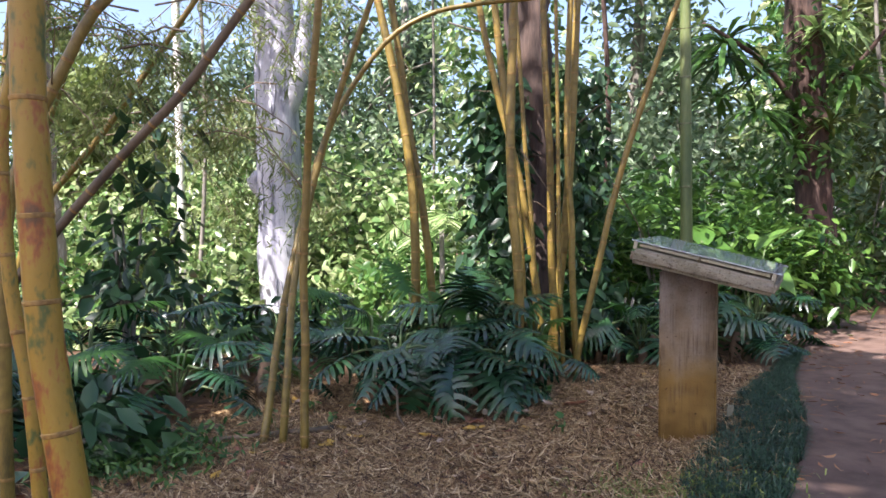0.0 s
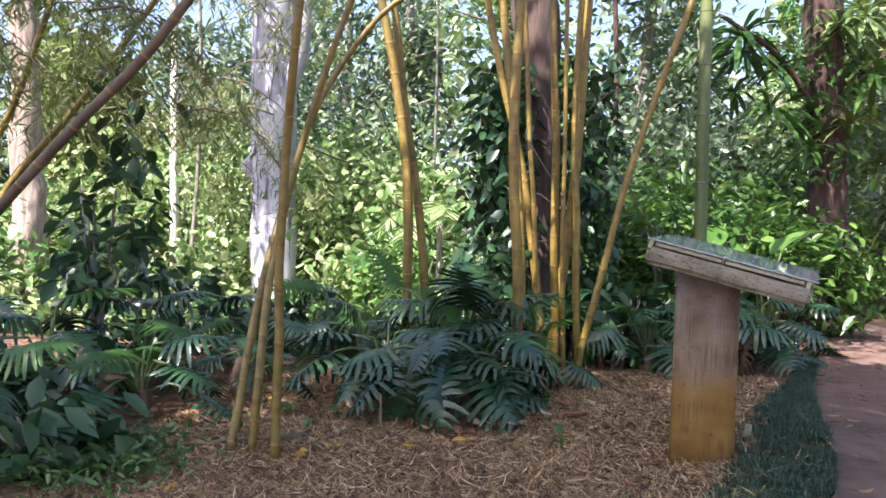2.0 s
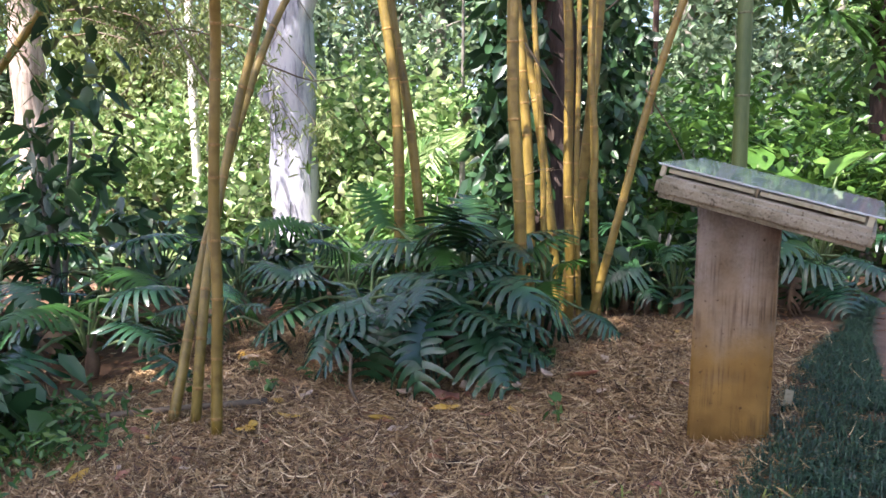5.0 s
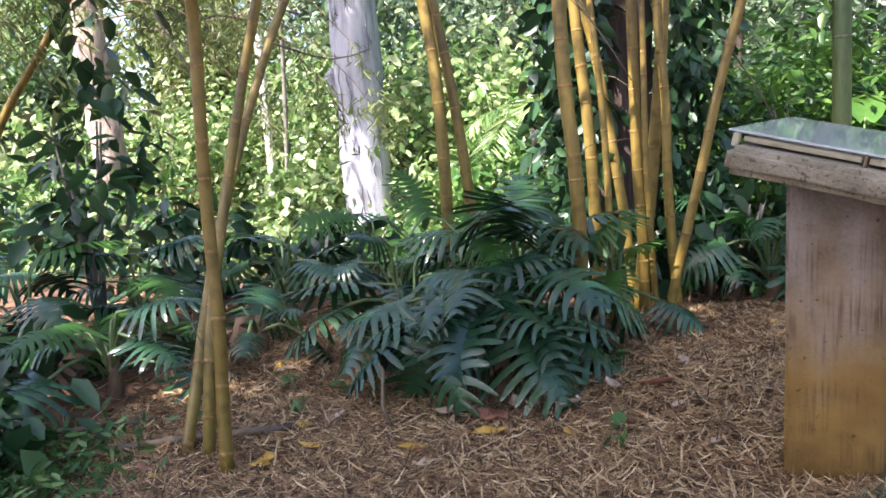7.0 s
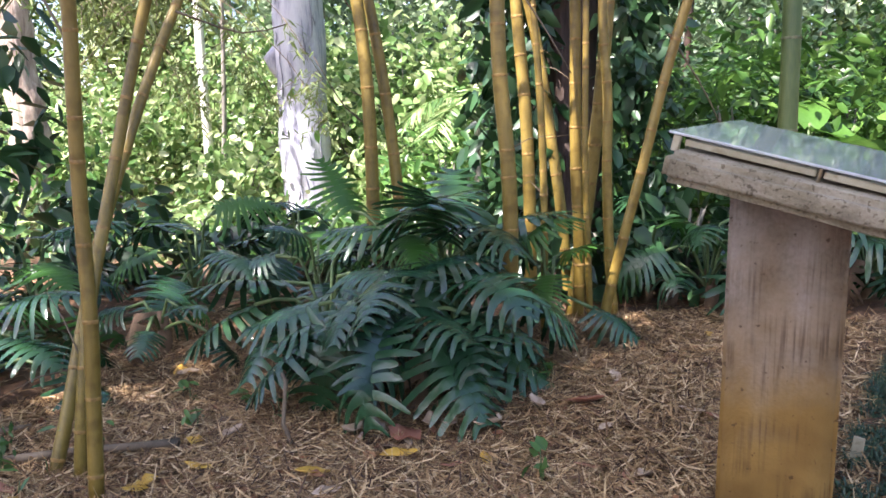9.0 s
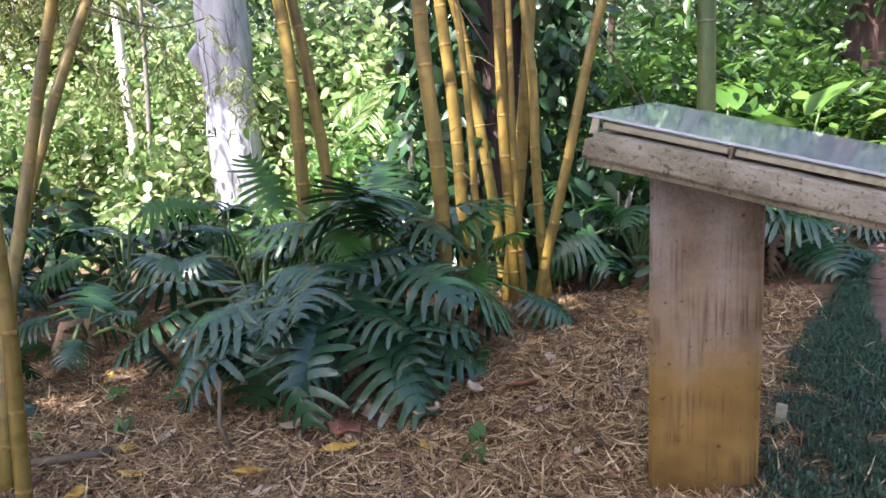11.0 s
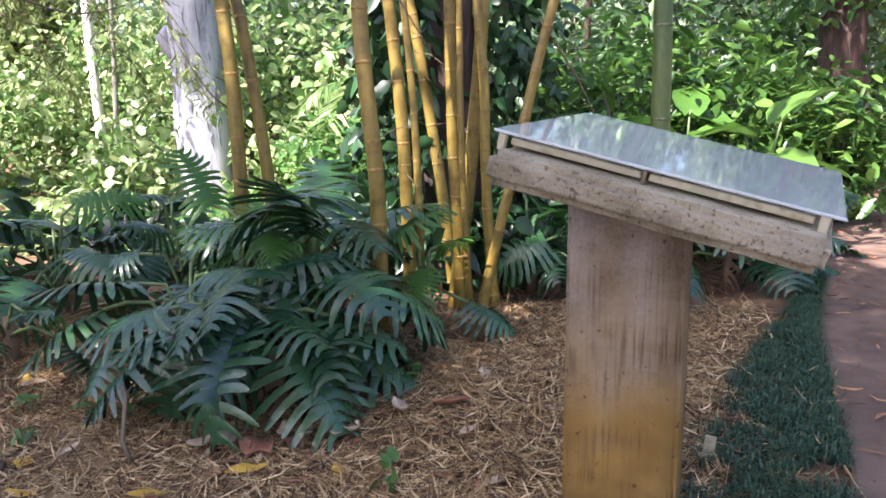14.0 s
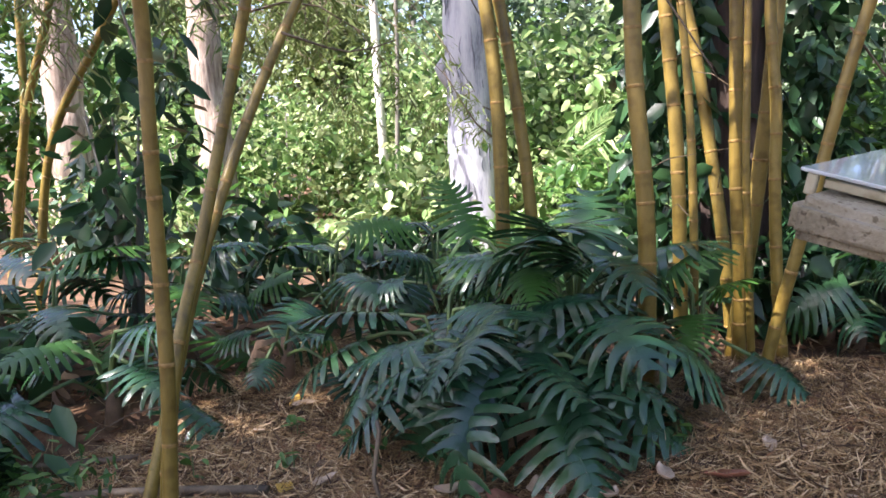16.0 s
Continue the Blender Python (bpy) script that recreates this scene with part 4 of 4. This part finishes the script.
philodendron(-0.3, 6.25, 3, 0.6, 407, PL, 0.3, 0.5, 0.8, 1.0, 0, front=[(2.7, 0.42, 0.86, 1.05, 0.68), (1.9, 0.06, 0.62, 1.15, 0.7), (0.1, 0.66, 0.7, 0.9, 0.6)])
QL = "shaded split-leaf philodendron in the understorey"
for k, (x, y, n_, s_, h) in enumerate(((-1.9, 6.3, 6, 0.5, 0.35), (-2.4, 5.4, 9, 0.8, 0.6), (-2.9, 6.5, 9, 0.85, 0.8), (-2.1, 7.2, 9, 0.85, 0.8), (-3.4, 5.9, 9, 0.85, 0.8), (-3.1, 4.6, 9, 0.85, 0.65), (-3.9, 5.2, 8, 0.9, 0.8), (-1.6, 8.0, 8, 0.85, 0.8),
                                      (-4.6, 6.4, 8, 0.9, 0.9), (-3.4, 8.4, 8, 0.9, 0.9), (1.55, 7.4, 9, 0.75, 0.7), (2.15, 7.7, 9, 0.8, 0.75), (2.75, 8.0, 9, 0.85, 0.75), (1.15, 7.7, 7, 0.75, 0.75), (3.2, 8.9, 8, 0.85, 0.9), (2.5, 8.7, 7, 0.9, 1.0))):
    philodendron(x, y, n_, s_, 420 + k, QL, 0.45, 0.15, h, 0.2, 1)

# ---- epiphytes on the red trunk and palms ----


def rosette(x, y, z, n_, ln, mat, seed, label, name="epiphyte"):
    pr = random.Random(seed)
    thing = tagged(new(name), label, "plant", "epiphytes on trunks")
    thing.location = (x, y, z)
    for k in range(n_):
        a, el = pr.uniform(0, 6.28), pr.uniform(-0.3, 1.1)
        l_ = ln * pr.uniform(0.75, 1.1)
        w = Vector((math.cos(a) * math.cos(el), math.sin(a) * math.cos(el), math.sin(el)))
        sd = w.cross(Vector((0, 0, 1))).normalized()
        verts, faces = [], []
        for i, (q, hw) in enumerate(((0, 0.25), (0.25, 0.7), (0.55, 1.0), (0.8, 0.75), (1, 0.05))):
            p = w * l_ * q + Vector((0, 0, -0.55 * l_ * q * q))
            verts += [p - sd * hw * 0.055 * ln, p + Vector((0, 0, -0.01)), p + sd * hw * 0.055 * ln]
            if i:
                b = 3 * i
                faces += [(b - 3, b - 2, b + 1, b), (b - 2, b - 1, b + 2, b + 1)]
        part("leaf", mesh_of("leaf", verts, faces, mat, True), thing)
    return thing


for k, (x, y, z, n_, ln, m) in enumerate(((4.04, 13.4, 4.72, 34, 1.05, MIDGREEN), (4.56, 13.4, 3.5, 28, 0.9, MIDGREEN), (5.64, 13.5, 4.95, 26, 0.85, LIME), (5.87, 13.5, 3.3, 24, 0.7, OLIVE), (5.3, 13.6, 2.9, 22, 0.7, MIDGREEN), (6.24, 13.5, 4.1, 26, 0.95, MIDGREEN), (4.7, 13.5, 4.2, 20, 0.7, DARKLEAF), (4.15, 13.6, 4.5, 34, 0.9, DARKLEAF), (6.1, 13.6, 5.1, 26, 0.9, LIME), (5.35, 13.6, 3.55, 22, 0.7, MIDGREEN), (4.0, 13.6, 3.8, 22, 0.8, MIDGREEN))):
    rosette(x, y, z, n_, ln, m, 500 + k, "strap-leaved epiphyte rosette on the red-brown trunk")


def palm(x, y, h, seed, mat=LIME, fl=1.5):
    pr = random.Random(seed)
    g = gz(x, y)
    thing = tagged(new("palm"), "small pale green palm with arching fronds", "palm", "understorey palms")
    thing.location = (x, y, g)
    v, f = tube([(0, 0, -0.1), (0.02, 0, h * 0.5), (0, 0, h)], [0.06, 0.05, 0.045], 9, 0.1, seed)
    part("trunk", mesh_of("trunk", v, f, GREYBARK, True), thing)
    for k in range(9):
        a, el = k * 0.72 + pr.uniform(-0.2, 0.2), pr.uniform(0.3, 1.1)
        w = Vector((math.cos(a) * math.cos(el), math.sin(a) * math.cos(el), math.sin(el)))
        cen = [Vector((0, 0, h)) + w * fl * q + Vector((0, 0, -0.75 * fl * q * q)) for q in np.linspace(0, 1, 9)]
        rng = np.random.default_rng(seed * 20 + k)
        pl, hd = [], []
        sd = w.cross(Vector((0, 0, 1))).normalized()
        for i in range(1, 8):
            for j in range(4):
                p = cen[i].lerp(cen[i + 1], j / 4)
                for sg in (1, -1):
                    pl.append(tuple(p))
                    hd.append(tuple((sd * sg + (cen[i + 1] - cen[i]).normalized() * 0.7)))
        part("frond", leaf_mesh("frond", mat, rng, pl, (0.3 * fl / 1.5, 0.45 * fl / 1.5), 0.1, 0.25, 0.8, np.array(hd) * 3), thing)


for k, (x, y, h, fl) in enumerate(((-0.95, 14.2, 2.4, 1.6), (-0.2, 13.2, 0.9, 1.3), (2.6, 8.9, 0.35, 0.9))):
    palm(x, y, h, 540 + k, LIME if k < 3 else BLUEGREEN, fl)



def ear_leaf(ln, wd, seed):
    """A heart-shaped blade along +y, cupped, with a raised midrib and waved rim."""
    pr = random.Random(seed)
    verts, faces, cols = [], [], (-1, -0.55, 0, 0.55, 1)
    prof = ((-0.18, 0.45), (0.0, 0.8), (0.2, 1.0), (0.42, 0.92), (0.65, 0.66), (0.85, 0.32), (1.0, 0.02))
    for i, (q, w) in enumerate(prof):
        for u in cols:
            dip = -0.16 * ln * abs(u) if q < 0 and abs(u) < 0.5 else 0
            z = 0.16 * wd * u * u * w - 0.3 * ln * q * q + 0.012 * math.sin(i * 2.1 + u * 4 + seed) + (0.006 if u == 0 else 0)
            yy = 0.0 if q < 0 and u == 0 else q * ln + dip
            verts.append((u * w * wd / 2, yy, z + pr.uniform(-0.004, 0.004)))
        if i:
            for k in range(4):
                a = 5 * (i - 1) + k
                faces.append((a, a + 1, a + 6, a + 5))
    return mesh_of("leaf", verts, faces, GINGER_EAR, True)


GINGER_EAR = material("bright_elephant_ear_leaf", [(0.04, 0.11, 0.018), (0.08, 0.18, 0.03), (0.13, 0.24, 0.05)], 5, 0.36, 0.25, "object", 0.3, amount=0.5)


def elephant_ear(x, y, leaves, seed):
    thing = tagged(new("elephant_ear"), "bright green elephant ear plant with big heart-shaped leaves", "plant", "elephant ears behind the sign")
    o = Vector((x, y, gz(x, y)))
    thing.location = o
    for k, (dx, dy, h, ln, turn, pitch) in enumerate(leaves):
        p = Vector((dx, dy, h))
        line = curve_through([(0, 0, -0.05), (dx * 0.3, dy * 0.3, h * 0.6), p], 0.15)
        v, f = tube(line, [0.016 - 0.008 * i / len(line) for i in range(len(line))], 7)
        part("leaf_stalk", mesh_of("leaf_stalk", v, f, STALK, True), thing)
        part("leaf", ear_leaf(ln, ln * 0.72, seed + k), thing, "", blade_pose(p, math.radians(turn), math.radians(pitch), 0.15 * (k % 3 - 1), 1.0))


elephant_ear(3.0, 8.5, ((0.14, 0.0, 1.22, 0.55, 25, 38), (-0.16, -0.05, 1.08, 0.52, 200, 12), (0.08, -0.16, 0.92, 0.45, 300, -15), (-0.3, 0.1, 1.16, 0.5, 150, 20), (0.3, 0.1, 0.85, 0.42, 350, 0)), 700)
elephant_ear(2.4, 8.5, ((0.1, -0.08, 1.05, 0.48, 20, 15), (-0.2, -0.05, 1.1, 0.45, 190, 25), (0.05, 0.1, 1.25, 0.42, 80, 40), (0.0, -0.2, 0.85, 0.42, 270, -20)), 720)
# ---- litter ----


def strips(name, mat, rng, xy, length, width, label, lift=0.02, tilt=0.22):
    n_ = len(xy)
    z = np.array([gz(a, b) for a, b in xy]) + rng.uniform(0.004, lift, n_)
    c = np.column_stack([xy, z])
    a = rng.uniform(0, 6.283, n_)
    el = rng.normal(0, tilt, n_)
    d = np.column_stack([np.cos(a) * np.cos(el), np.sin(a) * np.cos(el), np.sin(el)])
    rl = rng.normal(0, 0.5, n_)
    side0 = np.column_stack([-np.sin(a), np.cos(a), np.zeros(n_)])
    side = side0 * np.cos(rl)[:, None] + np.array((0, 0, 1.0)) * np.sin(rl)[:, None]
    L = rng.uniform(*length, (n_, 1)) / 2
    W = rng.uniform(*width, (n_, 1)) / 2
    curl = np.array((0, 0, 1.0)) * L * rng.uniform(-0.25, 0.35, (n_, 1))
    low = curl * 0.15
    v = np.stack([c - d * L + curl, c - d * L * 0.45 + side * W + low, c + d * L * 0.4 + side * W * 0.85 + low, c + d * L + curl, c + d * L * 0.4 - side * W * 0.85 + low, c - d * L * 0.45 - side * W + low], 1).reshape(-1, 3)
    f = [face for b in range(0, 6 * n_, 6) for face in ((b, b + 1, b + 5), (b + 1, b + 2, b + 4, b + 5), (b + 2, b + 3, b + 4))]
    return tagged(new(name, mesh_of(name, v.tolist(), f, mat)), label, "leaf litter", kind="stuff")


def bed(rng, n_, x0, x1, y0, y1, inset):
    xy = np.column_stack([rng.uniform(x0, x1, n_), rng.uniform(y0, y1, n_)])
    keep = [a < path_x(b) - inset + rng.normal(0, 0.08) for a, b in xy]
    return xy[np.array(keep)]


rg = np.random.default_rng(600)
strips("bamboo_leaf_mulch", STRAW, rg, np.concatenate([bed(rg, 135000, -2.2, 2.6, 2.2, 7.2, 0.45), bed(rg, 14000, -5, 2.6, 0, 9, 0.45), bed(rg, 9000, 0.8, 2.6, 2.6, 7.2, 0.12)]), (0.05, 0.22), (0.0025, 0.009), "dry straw-coloured bamboo leaf mulch", 0.04, 0.26)
strips("brown_leaf_litter", BARKCHIP, rg, bed(rg, 4200, -5, 2.6, 0.5, 9, 0.45), (0.05, 0.11), (0.018, 0.04), "brown fallen leaf litter", 0.03)
py = rg.uniform(1, 12, 420)
pxy = np.column_stack([[path_x(b) for b in py] + np.abs(rg.normal(0, 0.9, 420)), py])
strips("path_litter", BARKCHIP, rg, pxy, (0.04, 0.14), (0.006, 0.02), "dark leaf bits on the path", 0.02, 0.05).location.z = 0.026


def blades(name, mat, rng, xy, length, label, width=0.004):
    n_ = len(xy)
    z = np.array([gz(a, b) for a, b in xy])
    c = np.column_stack([xy, z - 0.01])
    a = rng.uniform(0, 6.283, n_)
    w = np.column_stack([np.cos(a), np.sin(a), np.zeros(n_)])
    L = rng.uniform(*length, (n_, 1))
    lean = rng.uniform(0.3, 1.15, (n_, 1))
    upv = np.array((0, 0, 1.0))
    sd = np.column_stack([-np.sin(a), np.cos(a), np.zeros(n_)]) * width
    m1, tip = c + w * L * lean * 0.35 + upv * L * 0.6, c + w * L * lean + upv * L * (0.75 - 0.35 * lean)
    v = np.stack([c - sd, c + sd, m1 + sd, m1 - sd, tip], 1).reshape(-1, 3)
    i = np.arange(n_)[:, None] * 5
    f = [tuple(r) for r in (i + np.array((0, 1, 2, 3))).tolist()] + [tuple(r) for r in (i + np.array((3, 2, 4))).tolist()]
    return tagged(new(name, mesh_of(name, v.tolist(), f, mat)), label, "grass", kind="stuff")


gy = rg.uniform(-0.5, 8.2, 36000)
inner = np.interp(gy, [-1, 3, 4.2, 5.6, 7, 8.2], [0.35, 0.5, 0.6, 0.45, 0.14, 0.15])
gx = np.array([path_x(b) for b in gy]) - inner * (rg.uniform(0, 1, 36000) ** 1.0 - 0.02)
tuft = np.array([noise.noise(Vector((a * 5, b * 5, 2))) for a, b in zip(gx, gy)])
sel = tuft > -0.2
blades("mondo_grass_border", GRASS, rg, np.column_stack([gx, gy])[sel], (0.06, 0.13), "dark green mondo grass along the path edge", 0.003)
# Sparse grass whose bright yellow-green stands in for a sun spot here.
lx = rg.normal(1.0, 0.28, 700)
ly = rg.normal(3.3, 0.22, 700)
blades("thin_lawn_grass", LAWN, rg, np.column_stack([lx, ly]), (0.05, 0.13), "sparse grass at the bed's edge, yellow-green for a sun spot")
sx, sy = rg.normal(-2.15, 0.28, 900), rg.normal(4.25, 0.3, 900)
fern_pts = np.column_stack([sx, sy, [gz(a, b) + 0.06 + 0.1 * rg.random() for a, b in zip(sx, sy)]])
tagged(new("ground_fern", leaf_mesh("ground_fern", MIDGREEN, rg, fern_pts, (0.05, 0.1), 0.35, 0.2, 0.6)), "low feathery green fern on the litter", "fern", kind="stuff")


def seedling(x, y, seed, n_=7, s_=0.065):
    pr, rng = random.Random(seed), np.random.default_rng(seed)
    thing = tagged(new("seedling"), "small green seedling in the mulch", "seedling", "seedlings in mulch")
    thing.location = (x, y, gz(x, y))
    v, f = tube([(0, 0, -0.03), (0.01, 0, 0.06), (0, 0.01, 0.13)], [0.004, 0.003, 0.002], 5)
    part("stem", mesh_of("stem", v, f, STALK), thing)
    part("leaves", leaf_mesh("leaves", MIDGREEN, rng, rng.normal(0, 0.03, (n_, 3)) + np.array((0, 0, 0.1)), (s_ * 0.7, s_ * 1.3), 0.6, 0.1, 0.7), thing)


for k, (x, y) in enumerate(((0.42, 5.6), (0.5, 5.75), (-0.95, 5.5), (-0.9, 5.9), (-1.1, 5.2), (-0.75, 5.35), (0.55, 4.75), (-1.35, 5.6), (0.35, 6.35), (-1.5, 5.0), (-0.85, 6.2))):
    seedling(x, y, 650 + k)


def fallen_leaf(x, y, ln, wd, mat, turn, seed, label, dz=0.03, curl=0.2):
    pr = random.Random(seed)
    verts, faces = [], []
    prof = ((0, 0.02), (0.15, 0.6), (0.4, 1.0), (0.65, 0.85), (0.88, 0.4), (1, 0.02))
    for i, (q, w) in enumerate(prof):
        z = curl * ln * (q - 0.5) ** 2 * 2
        e = pr.uniform(0.1, 0.5) * w * wd
        verts += [(-w * wd / 2, (q - 0.5) * ln, z + e), (0, (q - 0.5) * ln, z), (w * wd / 2, (q - 0.5) * ln, z + e * 0.8),
                  (-w * wd / 2, (q - 0.5) * ln, z + e - 0.002), (0, (q - 0.5) * ln, z - 0.002), (w * wd / 2, (q - 0.5) * ln, z + e * 0.8 - 0.002)]
        if i:
            b = 6 * i
            faces += [(b - 6, b - 5, b + 1, b), (b - 5, b - 4, b + 2, b + 1), (b - 3, b + 3, b + 4, b - 2), (b - 2, b + 4, b + 5, b - 1), (b - 6, b, b + 3, b - 3), (b - 4, b - 1, b + 5, b + 2)]
    ob = tagged(new("fallen_leaf", mesh_of("fallen_leaf", verts, faces, mat, True)), label, "leaf", "fallen leaves")
    ob.matrix_basis = pose(x, y, gz(x, y) + dz, pr.uniform(-12, 12), pr.uniform(-12, 12), turn)


fallen_leaf(-0.04, 4.93, 0.17, 0.06, YELLOW, -70, 1, "yellow fallen leaf on straw mulch")
fallen_leaf(-0.06, 5.1, 0.19, 0.13, RED, 60, 2, "red-brown curled fallen leaf on mulch", 0.04)
fallen_leaf(0.72, 5.5, 0.2, 0.1, RED, 80, 3, "rust-red fallen leaf on mulch")
fallen_leaf(0.32, 4.92, 0.09, 0.05, YELLOW, 20, 4, "small yellow fallen leaf on mulch")
fallen_leaf(-0.35, 4.72, 0.15, 0.05, YELLOW, -60, 5, "orange-yellow fallen leaf on mulch")
fallen_leaf(-1.0, 5.0, 0.11, 0.08, YELLOW, 10, 6, "yellow fallen leaf beside the bamboo")
for k, (x, y, a) in enumerate(((0.04, 5.2, 10), (0.13, 5.17, -15), (0.26, 5.17, 5), (0.33, 5.2, -8), (0.5, 5.4, 30), (-0.2, 5.15, 40), (-0.3, 5.1, -30))):
    fallen_leaf(x, y, 0.13, 0.07, PALE, a, 10 + k, "pale tan dry leaf under the philodendron", 0.06, 0.5)
rngl = random.Random(77)
for k in range(60):
    x, y = rngl.uniform(-1.8, 1.6), rngl.uniform(2.6, 6.6)
    if x < path_x(y) - 0.6 and not (1.0 < x < 1.6 and 4.2 < y < 4.9):
        fallen_leaf(x, y, rngl.uniform(0.07, 0.15), rngl.uniform(0.03, 0.06), rngl.choice((RED, PALE, PALE, DEADLEAF, YELLOW)), rngl.uniform(0, 360), 40 + k, "dry fallen leaf on the mulch", 0.03)


def pole(points, r, label):
    v, f = tube(curve_through([(x, y, gz(x, y) + dz) for x, y, dz in points], 0.15), [r] * len(curve_through([(x, y, 0) for x, y, dz in points], 0.15)), 9, 0.12, 5)
    tagged(new("fallen_bamboo", mesh_of("fallen_bamboo", v, f, CULM_BROWN, True)), label, "bamboo pole")


pole([(-2.4, 4.35, 0.045), (-1.8, 4.75, 0.045), (-1.05, 4.95, 0.045)], 0.022, "fallen weathered bamboo pole on the litter")
pole([(-3.2, 3.9, 0.035), (-2.6, 4.6, 0.04), (-1.9, 5.1, 0.035)], 0.017, "thin fallen bamboo stick on the litter")
pole([(-0.72, 5.3, 0.3), (-0.62, 5.15, 0.26), (-0.6, 5.05, 0.1), (-0.52, 4.98, 0.0)], 0.01, "curled withered leaf stalk on mulch")

tag = tagged(new("plant_label", bm_mesh("plant_label", block(-0.02, 0.02, -0.004, 0.004, -0.04, 0.07, 0.003, 1), PANEL)), "small pale plant label staked in the mulch", "label")
tag.matrix_basis = pose(1.7, 4.85, 0.03, 0, 6, -20)
